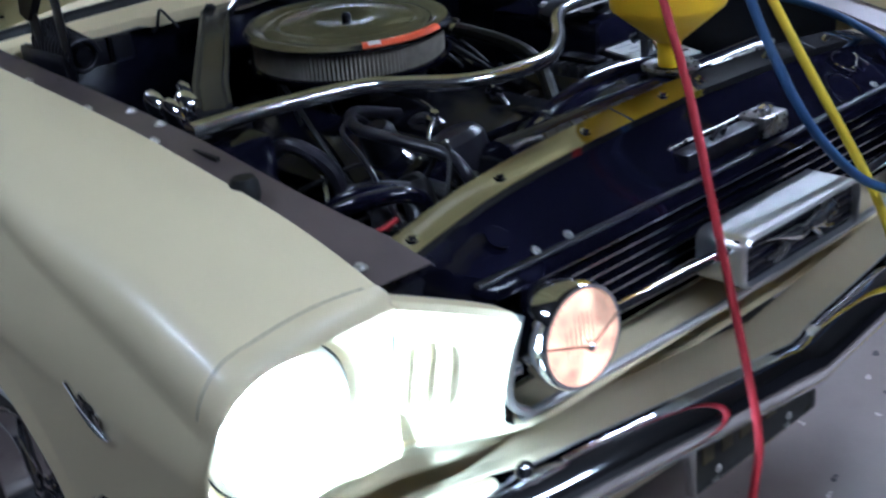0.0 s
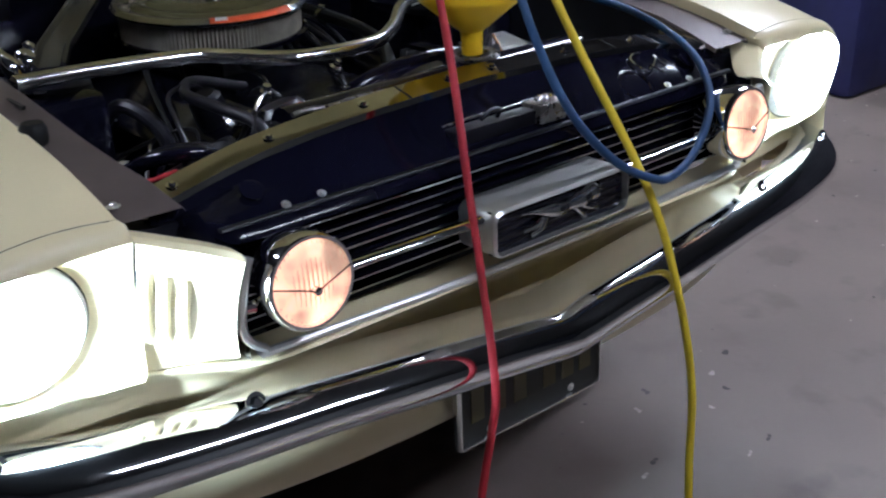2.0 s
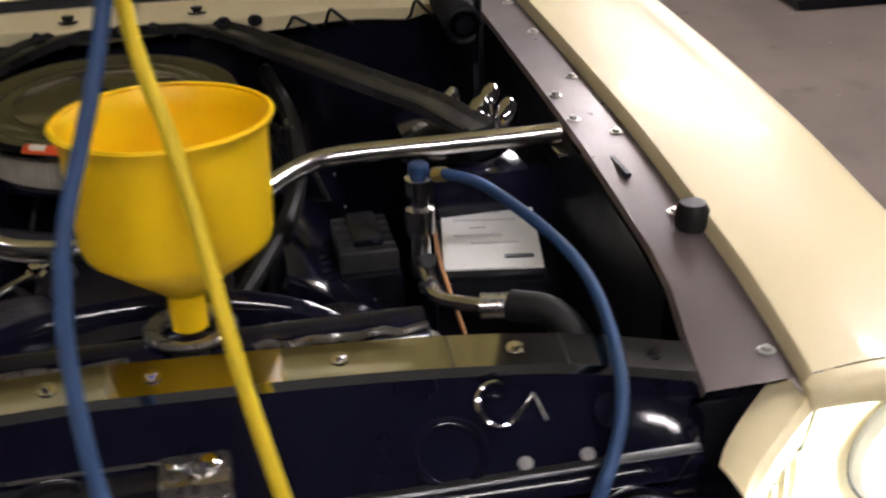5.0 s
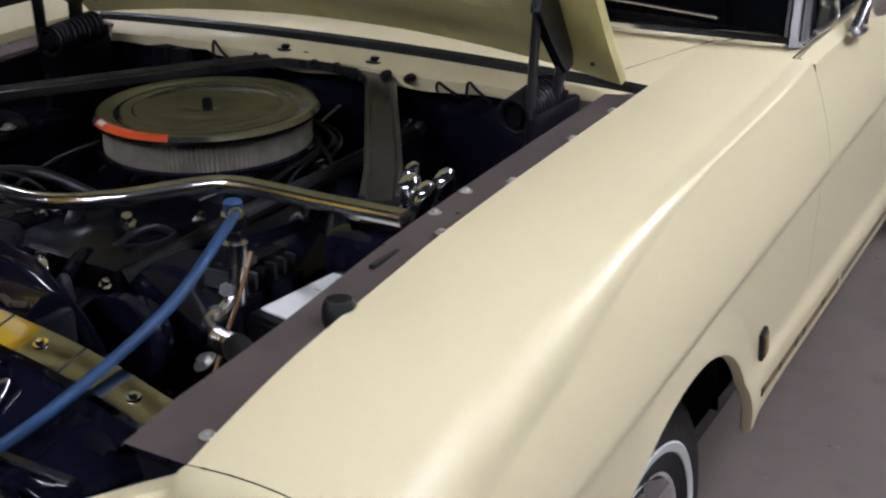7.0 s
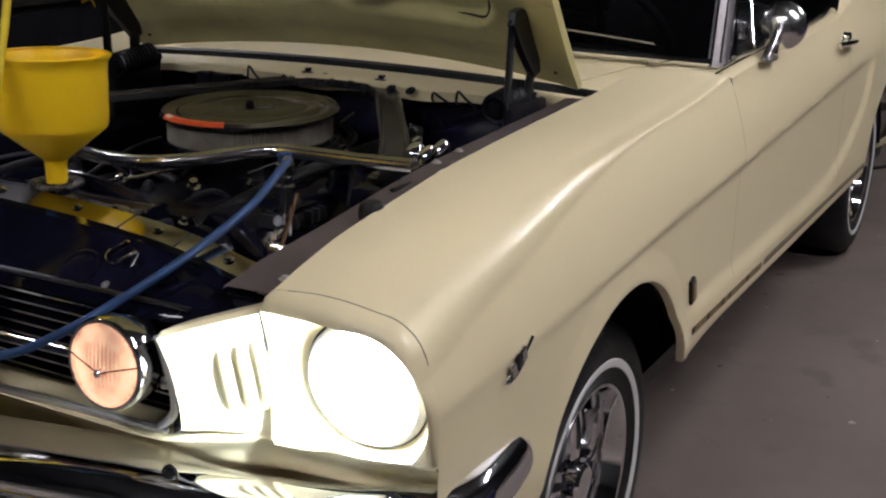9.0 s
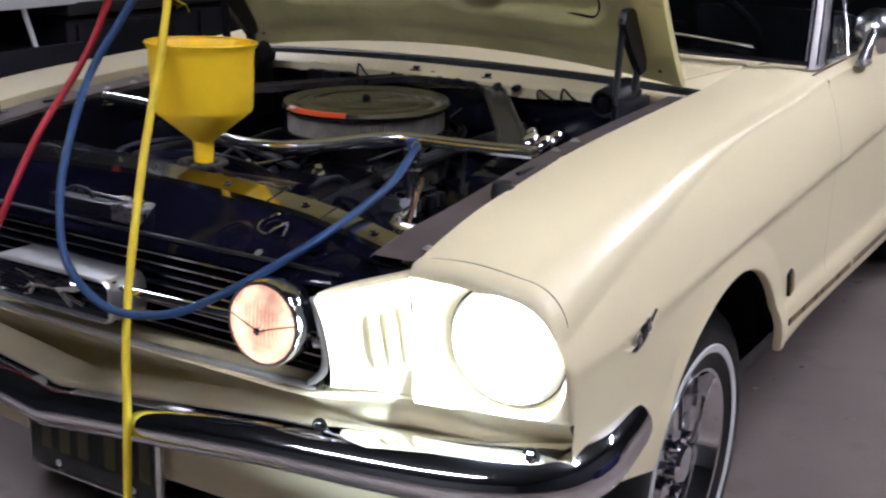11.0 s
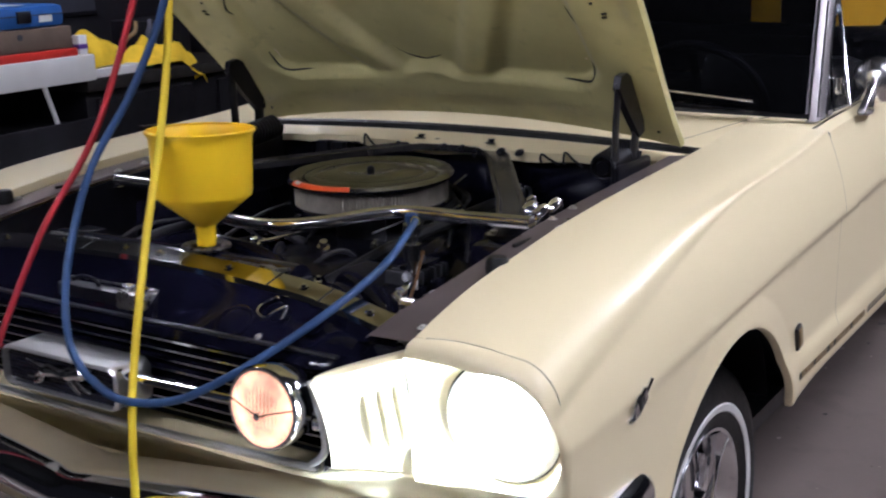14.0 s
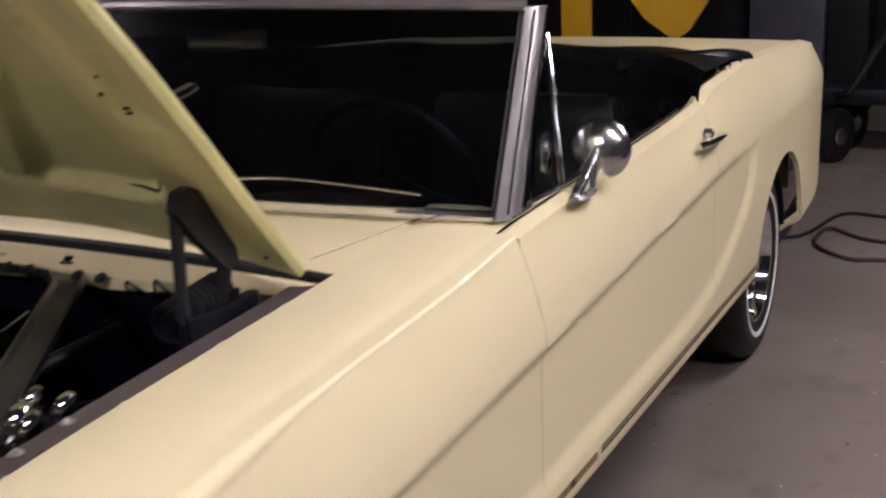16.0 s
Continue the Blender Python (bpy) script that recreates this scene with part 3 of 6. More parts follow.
for s in (1, -1):
    m = aim((s * 0.433, -0.020, 0.662), (s * 0.02, -1, 0.05))
    R = 0.063
    fl = part("fog_lamp", spin([(0.0, -0.085), (0.022, -0.083), (0.046, -0.070), (0.058, -0.045), (R - 0.001, -0.018), (R, 0.0), (R - 0.003, 0.006), (R - 0.007, 0.006), (R - 0.008, 0.0)], m, 40), CHROME, car, "round chrome fog lamp with a lit peach lens")
    part("lens", spin([(R - 0.008, 0.001), (0.045, 0.006), (0.02, 0.008), (0, 0.0085)], m, 36), FOGLENS, fl, "ribbed peach lens")
    part("lens_ribs", ribs(R - 0.011, m), FOGRIB, fl)
    part("wire_guard", tube([m @ Vector((-R + 0.006, 0.008, 0.006)), m @ Vector((-0.02, -0.002, 0.013)), m @ Vector((0, -0.008, 0.014)), m @ Vector((0.02, -0.002, 0.013)), m @ Vector((R - 0.006, 0.008, 0.006))], 0.0011, 6), BRACE, fl)
    part("centre_nut", spin([(0.006, 0.008), (0.006, 0.018), (0.003, 0.021), (0, 0.021)], m @ pose(0, -0.008, 0), 8), CHROME, fl)
    part("bracket", box(-0.012, 0.012, 0, 0.10, -0.006, 0.006, 0.003, m=pose(s * 0.433, 0.048, 0.662)), BLACK, fl)

# valance between grille and bumper, and below it
rows = []
for i in range(61):
    x = lerp(-0.84, 0.84, i / 60)
    a = abs(x)
    back = 0.082 * ease(0.46, 0.62, a) + 0.012 * ease(0.7, 0.84, a)
    zt = lerp(0.552, 0.546, ease(0.45, 0.6, a)) + 0.012 * ease(0.6, 0.83, a)
    y0 = 0.02 + back
    # rolls back under the grille; beside it the panel stands nearly upright
    out = ease(0.40, 0.62, a)
    mid = [(0.075, 0.0), (0.012, 0.003), (0.002, 0.001), (-0.001, -0.003), (0.007, -0.007), (0.020, -0.012), (0.033, -0.018), (0.043, -0.024), (0.051, -0.030), (0.058, -0.036), (0.064, -0.042), (0.071, -0.048), (0.080, -0.055), (0.092, -0.064), (0.108, -0.085)]
    side = [(0.060, 0.012), (0.012, 0.003), (0.011, 0.000), (0.014, -0.005), (0.018, -0.010), (0.0215, -0.015), (0.024, -0.020), (0.0255, -0.025), (0.026, -0.030), (0.0255, -0.036), (0.025, -0.042), (0.026, -0.048), (0.033, -0.054), (0.060, -0.062), (0.102, -0.085)]
    rows.append([(x, y0 + lerp(p[0], q[0], out), zt + lerp(p[1], q[1], out)) for p, q in zip(mid, side)] + [(x, y0 + lerp(0.110, 0.104, out), 0.42)])
part("upper_valance", grid(rows), CREAM, car, "cream panel between grille and bumper")
rows = []
for i in range(41):
    x = lerp(-0.80, 0.80, i / 40)
    c = 0.16 * (abs(x) / 0.8) ** 3
    rows.append([(x, 0.080 + c, 0.445), (x, 0.066 + c, 0.41), (x, 0.062 + c, 0.37), (x, 0.066 + c, 0.33), (x, 0.077 + c, 0.300), (x, 0.10 + c, 0.282), (x, 0.17 + c, 0.280)])
part("lower_valance", grid(rows), CREAM, car, "cream panel below the bumper")
for s in (1, -1):
    m = aim((s * 0.69, 0.158, 0.350), (s * 0.42, -1, 0.0)) @ Matrix.Diagonal((1.9, 0.72, 1, 1))
    tl = part("turn_lamp", spin([(0.044, -0.02), (0.045, 0.006), (0.041, 0.011), (0.037, 0.008), (0.036, 0.0)], m, 36), CHROME, car, "oval turn lamp in a chrome bezel under the bumper")
    part("lens", spin([(0.037, 0.002), (0.030, 0.010), (0.016, 0.014), (0, 0.015)], m, 32), AMBER, tl, "unlit dark amber lens")

# bumper blade
bumper_z = table([0, 0.06, 0.125, 0.19, 0.25, 0.375, 0.5, 0.75, 1.0], [0.434, 0.450, 0.464, 0.475, 0.482, 0.486, 0.487, 0.490, 0.493])
bumper_h = table([0, 0.25, 0.4, 0.6, 1.0], [0.045, 0.042, 0.045, 0.051, 0.046])


def bumper_row(t):
    """Cross section at t from -1 to 1 round the front."""
    a, s = abs(t), 1 if t >= 0 else -1
    pts = smooth_path([(0, -0.055, 0), (0.25, -0.052, 0), (0.45, -0.040, 0), (0.62, -0.018, 0), (0.76, 0.018, 0), (0.845, 0.075, 0), (0.880, 0.16, 0), (0.876, 0.26, 0), (0.864, 0.352, 0)], 10)
    u = a * (len(pts) - 1)
    i = min(int(u), len(pts) - 2)
    p = pts[i].lerp(pts[i + 1], u - i)
    d = (pts[i + 1] - pts[i]).normalized()
    nrm = Vector((d.y, -d.x, 0))
    zc, h = bumper_z(a), 0.92 * bumper_h(a)
    h *= 1 - 0.35 * ease(0.96, 1.0, a)
    back = 1 - ease(0.20, 0.36, a)
    deep = lerp(0.058, 0.034, ease(0.55, 0.8, a))
    arc = []
    for i in range(23):
        q = radians(lerp(lerp(130, 100, back), -78, i / 22))
        arc.append((0.0145 - deep + deep * math.cos(q), math.sin(q)))
    o, v = arc[0]
    prof = [(o - 0.058 * back - 0.001, v - 0.06), (o - 0.052 * back, v - 0.005 * back), (o - 0.028 * back, v)] + arc + [(arc[-1][0] - 0.02, -0.985)]
    k = 1 - 0.5 * ease(0.97, 1.0, a)
    return [(s * (p.x + nrm.x * o * k), p.y + nrm.y * o * k, zc + v * h) for o, v in prof]


bp = part("front_bumper", thick(grid([bumper_row(lerp(-1, 1, i / 160)) for i in range(161)]), 0.003), CHROME, car, "polished chrome front bumper")
for s in (1, -1):
    for a, v in ((0.30, 8), (0.585, 10)):
        r = bumper_row(s * a)
        p = Vector(r[v])
        bolt(p, (p.x * 0.1, -1, 0.35), bp, 0.008, CHROME)

# number plate in a bright frame
pl = part("number_plate", box(-0.152, 0.152, 0.045, 0.048, 0.264, 0.410, 0.002), PLATE, car, "black number plate with faded yellow figures")
part("plate_frame", ring(0.158, 0.078, 0.008, 0.038, 0.052, 0.006, 0.337), DULLCHROME, pl, "bright plate frame")
for x in (-0.115, -0.070, -0.025, 0.040, 0.082, 0.122):
    part("figure_bar", box(x - 0.013, x + 0.013, 0.0432, 0.0455, 0.300, 0.368), PLATEINK, pl)
for x in (-0.09, 0.09):
    bolt((x, 0.045, 0.276), (0, -1, 0), pl, 0.004)
part("plate_bracket", box(-0.1, 0.1, 0.048, 0.07, 0.345, 0.385, 0.004), SATIN, pl)


# wheels
def wheel(s, y, z):
    m = Matrix.Translation((s * 0.700, y, z)) @ Matrix(((0, 0, s, 0), (1, 0, 0, 0), (0, s, 0, 0), (0, 0, 0, 1)))
    w = new("wheel")
    w.parent = car
    tagged(w, "whitewall tyre on a chrome five-spoke wheel")
    prof = [(0.185, -0.085), (0.22, -0.098), (0.27, -0.100), (0.300, -0.085), (0.316, -0.062), (0.318, 0), (0.316, 0.062), (0.304, 0.082), (0.285, 0.095), (0.262, 0.100), (0.235, 0.098), (0.205, 0.090), (0.185, 0.082)]
    part("tyre", spin(prof, m, 56), RUBBER, w, "black tyre")
    part("whitewall", spin([(0.225, 0.0965), (0.227, 0.0985), (0.240, 0.1005), (0.243, 0.0985)], m, 56), WHITE, w, "narrow white sidewall band")
    part("rim", spin([(0.195, 0.083), (0.193, 0.090), (0.186, 0.088), (0.178, 0.070), (0.170, 0.040), (0.165, 0.0), (0.165, -0.08)], m, 48), CHROME, w, "chrome rim")
    part("wheel_disc", spin([(0.166, 0.01), (0.12, 0.018), (0.06, 0.024), (0, 0.026)], m, 32), SATIN, w)
    for k in range(5):
        mm = m @ pose(0, 0, 0, 0, 0, 72 * k + 18)
        rows = []
        for i in range(7):
            t = i / 6
            r = lerp(0.035, 0.172, t)
            hw = lerp(0.024, 0.036, t)
            h = lerp(0.062, 0.048, t) + 0.008 * math.sin(math.pi * t)
            rows.append([(r, -hw, h - 0.035), (r, -hw * 0.9, h - 0.004), (r, -hw * 0.35, h), (r, 0, h - 0.004), (r, hw * 0.35, h), (r, hw * 0.9, h - 0.004), (r, hw, h - 0.035)])
        sp = grid(rows)
        sp.transform(mm)
        part("spoke", sp, CHROME, w)
        slot = []
        for i in range(7):
            t = lerp(0.22, 0.86, i / 6)
            hw = 0.0085 * math.sin(math.pi * lerp(0.08, 0.92, i / 6)) ** 0.5
            h = lerp(0.062, 0.048, t) + 0.008 * math.sin(math.pi * t) + 0.0004
            slot.append([(lerp(0.035, 0.172, t), v * hw, h - 0.0015 * (1 - abs(v))) for v in (-1, -0.5, 0, 0.5, 1)])
        slot = grid(slot)
        slot.transform(mm)
        part("spoke_slot", slot, SATIN, w, "dark slot along the spoke")
        part("wheel_nut", spin([(0.010, 0.05), (0.010, 0.072), (0.006, 0.076), (0, 0.077)], m @ pose(0.058 * math.cos(radians(72 * k + 54)), 0.058 * math.sin(radians(72 * k + 54)), 0), 6), CHROME, w)
    part("hub_cap", spin([(0.040, 0.05), (0.040, 0.075), (0.034, 0.082), (0.012, 0.086), (0, 0.086)], m, 28), CHROME, w, "chrome hub cap")


for s in (1, -1):
    wheel(s, 0.812, 0.2145)
    wheel(s, 3.540, 0.3185)

# ---- engine bay structure ----
bay = part("bay_floor", box(-0.55, 0.55, 0.32, 1.20, 0.27, 0.30), SATIN, car)
for s in (1, -1):
    rows = []
    for i in range(17):
        y = lerp(0.11, 1.22, i / 16)
        z = edge_z(y) - 0.018
        xi = 0.545 if y > 0.3 else lerp(0.522, 0.545, ease(0.11, 0.3, y))
        rows.append([(s * 0.614, y, z - 0.012), (s * 0.610, y, z), (s * lerp(0.610, xi, 0.5), y, z - 0.001), (s * xi, y, z - 0.002), (s * (xi - 0.004), y, z - 0.008)])
    fp = part("apron_flange", grid(rows), FLANGE, car, "dark satin steel splash apron flange")
    for y in (0.145, 0.376, 0.57, 0.756, 0.95, 1.10):
        bolt((s * 0.595, y, edge_z(y) - 0.018), (0, 0, 1), fp, 0.0052)
    for y in (0.62, 0.70):
        bolt((s * 0.556, y, edge_z(y) - 0.019), (0, 0, 1), fp, 0.0052)
    part("flange_slot", box(s * 0.57 - 0.003, s * 0.57 + 0.003, 0.455, 0.525, edge_z(0.49) - 0.022, edge_z(0.49) - 0.0165), RUBBER, fp)
    part("inner_apron", grid([[(s * (0.54 if y > 0.3 else lerp(0.518, 0.54, ease(0.11, 0.3, y))), y, edge_z(y) - 0.03), (s * 0.53, y, 0.6), (s * 0.50, y, 0.3)] for y in np.linspace(0.25, 1.2, 12)]), SATIN, car, "black inner apron")
    part("apron_nose", box(s * 0.56 - 0.055, s * 0.56 + 0.055, 0.125, 0.21, 0.60, 0.728, 0.006), SATIN, car)
    # shock tower and its cap
    tw = part("shock_tower", box(s * 0.455 - 0.095, s * 0.455 + 0.095, 0.64, 0.93, 0.25, 0.765, 0.03), BLACK, car, "gloss black shock tower")
    part("tower_cap", spin([(0.075, 0), (0.072, 0.010), (0.058, 0.016), (0.04, 0.024), (0.030, 0.03), (0.014, 0.032), (0.014, 0.045), (0, 0.046)], pose(s * 0.425, 0.745, 0.764, 0, -8 * s), 28), SATIN, tw)
    for a in range(3):
        bolt((s * 0.425 + 0.063 * math.cos(a * 2.1), 0.745 + 0.063 * math.sin(a * 2.1), 0.772), (0, 0, 1), tw, 0.008)
    for dx, dy, r in ((0.03, -0.03, 0.019), (0.062, -0.045, 0.015), (0.055, 0.02, 0.016), (0.0, 0.02, 0.013)):
        part("stud_nut", spin([(0, -0.02), (r * 0.7, -0.02), (r, -0.004), (r * 1.05, 0.012), (r * 0.8, 0.026), (r * 0.4, 0.034), (0, 0.035)], pose(s * (0.425 + dx), 0.745 + dy, 0.805, -16, 18 * s), 12), CHROME, tw)
    # rubber stop on the flange
    part("rubber_stop", spin([(0, -0.004), (0.017, -0.004), (0.019, 0.004), (0.018, 0.018), (0.014, 0.025), (0, 0.025)], pose(s * 0.602, 0.346, edge_z(0.346) - 0.016), 20), RUBBER, fp, "black rubber bonnet stop")

# radiator support strip
rows = []
sup_y = table([0, 0.25, 0.45, 0.53], [0.168, 0.166, 0.162, 0.155])
sup_z = table([0, 0.2, 0.36, 0.53], [0.803, 0.797, 0.786, 0.758])
for i in range(61):
    x = lerp(-0.535, 0.535, i / 60)
    y, z = sup_y(abs(x)), sup_z(abs(x))
    rows.append([(x, y + 0.0215, z - 0.006), (x, y + 0.0195, z + 0.0051), (x, y, z + 0.0005), (x, y - 0.0195, z - 0.0051), (x, y - 0.0215, z - 0.014)])
sp = part("radiator_support_strip", grid(rows), STEEL, car, "polished steel strip over the radiator support with chrome bolts")
for x in (-0.51, -0.36, -0.202, -0.043, 0.043, 0.202, 0.36, 0.49):
    bolt((x, sup_y(abs(x)), sup_z(abs(x)) + 0.001), (0, -0.24, 1), sp, 0.0047, CHROME)
for x in (0.30, -0.13, 0.405):
    part("strip_joint", box(x - 0.0008, x + 0.0008, sup_y(abs(x)) - 0.0198, sup_y(abs(x)) + 0.0198, -0.004, 0.0014, m=Matrix.Translation((0, sup_y(abs(x)), sup_z(abs(x)))) @ pose(0, 0, 0, 14) @ Matrix.Translation((0, -sup_y(abs(x)), 0))), RUBBER, sp)
rows = []
for i in range(41):
    x = lerp(-0.56, 0.56, i / 40)
    a = abs(x)
    y, z = sup_y(a) - 0.0195, sup_z(a) - 0.012
    yl = 0.064 + 0.085 * ease(0.488, 0.54, a)
    rows.append([(x, y, z), (x, y - 0.012, z - 0.014), (x, lerp(y, yl, 0.55), lerp(z, 0.722, 0.52)), (x, yl, 0.722), (x, yl - 0.009, 0.716), (x, yl - 0.014, 0.705)])
dp = part("stone_deflector", grid(rows), PANELBLACK, car, "gloss black panel between grille and radiator support")
part("deflector_lip", tube([(-0.50, 0.066, 0.7235), (0, 0.060, 0.7235), (0.50, 0.066, 0.7235)], 0.006, 8, flat=0.5), DARKSTEEL, dp)
for x in (-0.40, -0.345, 0.345, 0.40):
    bolt((x, 0.072, 0.7285), (0, -0.5, 0.8), dp, 0.0038)
for s in (1, -1):
    part("deflector_slot", spin([(0.016, 0.0), (0.016, 0.003), (0.010, 0.004), (0, 0.003)], aim((s * 0.43, 0.102, 0.7475), (0, -0.55, 0.8)), 18), BLACK, dp)
lt = part("bonnet_latch", box(-0.112, 0.046, 0.074, 0.105, 0.730, 0.7535, 0.004), SATIN, dp, "black bonnet latch bracket with a bare metal catch")
part("latch_edge", tube([(-0.112, 0.104, 0.7565), (-0.06, 0.105, 0.7575), (0.046, 0.105, 0.7575)], 0.0018, 8), NECK, lt)
part("latch_catch", box(0.044, 0.102, 0.064, 0.110, 0.730, 0.7605, 0.006), NECK, lt, "worn bare metal catch")
part("catch_pin", spin([(0, 0), (0.010, 0), (0.010, 0.005), (0.006, 0.008), (0, 0.008)], pose(0.085, 0.088, 0.760), 14), CHROME, lt)
part("catch_spring", tube([(0.052 + 0.0012 * k, 0.080 + 0.006 * math.cos(k * 1.2), 0.764 + 0.006 * math.sin(k * 1.2)) for k in range(22)], 0.0016, 6, 2), DULLCHROME, lt)
part("safety_hook", tube([(-0.02, 0.088, 0.755), (-0.024, 0.080, 0.768), (-0.045, 0.074, 0.772), (-0.066, 0.072, 0.764)], 0.0035, 8), SATIN, lt)
part("pressed_ring", spin([(0.030 + 0.004 * math.cos(q), 0.003 * math.sin(q)) for q in np.linspace(0, 2 * math.pi, 9)], aim((0.283, 0.086, 0.7385), (0, -0.57, 0.82)), 32), BLACK, dp)
lm = aim((0.330, 0.118, 0.7585), (0, -0.55, 0.83))
rl = part("release_lever", tube([lm @ Vector((0.016 * math.cos(a), 0.021 * math.sin(a), 0.004 + 0.003 * math.sin(2 * a))) for a in np.linspace(0.9, 5.6, 12)], 0.0022, 8, 4), CHROME, dp, "bright bent wire release lever")
part("lever_rod", tube([lm @ Vector((0.012, -0.017, 0.006)), lm @ Vector((0.028, -0.004, 0.010)), lm @ Vector((0.034, 0.004, 0.006)), lm @ Vector((0.040, -0.022, 0.006))], 0.0018, 8, 4), DULLCHROME, rl)

# radiator, cap neck, shroud and fan
rad = part("radiator", box(-0.30, 0.30, 0.205, 0.27, 0.30, 0.775, 0.012), SATIN, car, "black radiator")
part("top_tank", tube([(-0.29, 0.238, 0.765), (0.29, 0.238, 0.765)], 0.033, 14, curve=False), BLACK, rad)
for x0, x1 in ((-0.29, 0.02), (0.13, 0.29)):
    part("tank_seam", tube([(lerp(x0, x1, k / 12), 0.212 + 0.002 * math.sin(k * 2.3), 0.7925 + 0.0015 * math.sin(k * 1.7)) for k in range(13)], 0.0042, 8, 4), NECK, rad, "crimped metal tank seam")
part("filler_neck", spin([(0.034, 0.775), (0.033, 0.797), (0.042, 0.800), (0.043, 0.804), (0.040, 0.807), (0.028, 0.804), (0.026, 0.798)], pose(0.076, 0.246, 0), 24), NECK, rad, "dull metal radiator filler neck")
sh = part("fan_shroud", spin([(0.235, -0.02), (0.24, 0.0), (0.225, 0.012), (0.222, 0.07), (0.215, 0.072)], aim((0.03, 0.285, 0.555), (0, 1, 0)), 48), BLACK, car, "black fan shroud")
fan = part("fan", spin([(0, 0), (0.06, 0), (0.06, 0.03), (0.03, 0.05), (0, 0.05)], aim((0.03, 0.33, 0.555), (0, 1, 0)), 20), DARKSTEEL, car, "engine cooling fan at rest")
for k in range(6):
    part("fan_blade", box(0.05, 0.205, -0.002, 0.002, -0.035, 0.035, 0.001, m=aim((0.03, 0.345, 0.555), (0, 1, 0), 60 * k + 12) @ pose(0, 0, 0, 55)), DULLCHROME, fan)

# engine
eng = part("engine_block", box(-0.20, 0.20, 0.42, 1.02, 0.30, 0.66, 0.04), ENGINE, car, "black V8 engine")
for s in (1, -1):
    vc = part("valve_cover", box(-0.07, 0.07, -0.26, 0.26, -0.035, 0.04, 0.025, m=pose(s * 0.215, 0.74, 0.655, 0, 32 * s, 0)), BLACK, eng, "black valve cover")
    for y in (0.53, 0.66, 0.82, 0.95):
        bolt((s * 0.275, y, 0.655), (s * 0.6, 0, 0.8), vc, 0.006)
    part("exhaust_manifold", tube([(s * 0.30, 0.50, 0.55), (s * 0.33, 0.62, 0.53), (s * 0.33, 0.85, 0.52), (s * 0.31, 1.0, 0.46)], 0.035, 10), ENGINE, eng)
part("intake_manifold", box(-0.12, 0.12, 0.50, 0.98, 0.62, 0.70, 0.02), ENGINE, eng)
part("carburettor", box(-0.07, 0.07, 0.79, 0.97, 0.69, 0.765, 0.012), ALU, eng)
part("timing_cover", box(-0.13, 0.13, 0.365, 0.43, 0.36, 0.64, 0.03), ENGINE, eng)
part("water_pump", spin([(0.06, 0), (0.06, 0.04), (0.03, 0.05), (0.02, 0.06), (0, 0.06)], aim((0.03, 0.42, 0.555), (0, -1, 0)), 20), ENGINE, eng)
part("oil_filler", spin([(0.026, 0), (0.03, 0.01), (0.028, 0.05), (0.02, 0.06), (0, 0.06)], pose(-0.22, 0.56, 0.69, 0, -20), 18), SATIN, eng, "black oil filler cap")
ac = (-0.032, 0.880)
cl = part("air_cleaner", spin([(0, 0.767), (0.06, 0.765), (0.155, 0.757), (0.182, 0.757), (0.184, 0.765), (0.178, 0.767)], pose(*ac, 0), 56), BLACK, car, "round open-element air cleaner with a bright dished lid")
fl = spin([(0.172, 0.764), (0.172, 0.813)], pose(*ac, 0), 280)
for i, v in enumerate(sorted(fl.verts, key=lambda q: (round(q.co.z, 3), math.atan2(q.co.y - ac[1], q.co.x - ac[0])))):
    k = 1.0 if i % 2 else 0.972
    v.co.x, v.co.y = ac[0] + (v.co.x - ac[0]) * k, ac[1] + (v.co.y - ac[1]) * k
part("filter_element", fl, FILTER, cl, "pleated paper filter element", smooth=False)
lid = part("lid", spin([(0.184, 0.812), (0.186, 0.818), (0.180, 0.825), (0.168, 0.826), (0.160, 0.8225), (0.152, 0.8205), (0.147, 0.8235), (0.128, 0.8262), (0.122, 0.8240), (0.116, 0.8262), (0.085, 0.8285), (0.06, 0.830), (0.048, 0.8275), (0.03, 0.8262), (0, 0.826)], pose(*ac, 0), 64), LIDCHROME, cl, "dark shining chrome lid")
part("wing_nut", spin([(0.009, 0.826), (0.009, 0.832), (0.005, 0.837), (0, 0.837)], pose(*ac, 0), 12), SATIN, lid)
dec = []
for i in range(15):
    a = radians(lerp(240, 292, i / 14))
    dec.append([(ac[0] + r * math.cos(a), ac[1] + r * math.sin(a), z) for r, z in ((0.1865, 0.8185), (0.1868, 0.8198), (0.1815, 0.8262), (0.174, 0.8272))])
part("decal", grid(dec), ORANGE, lid, "orange and white decal on the lid rim")
dec = []
for i in range(7):
    a = radians(lerp(243, 250, i / 6))
    dec.append([(ac[0] + r * math.cos(a), ac[1] + r * math.sin(a), z) for r, z in ((0.1850, 0.8235), (0.1822, 0.8268), (0.1765, 0.8278))])
part("decal_band", grid(dec), PAPER, lid)

cl.matrix_basis = Matrix.Translation((0, 0.70, 0.79)) @ pose(0, 0, 0, 2.6) @ Matrix.Translation((0, -0.70, -0.79))
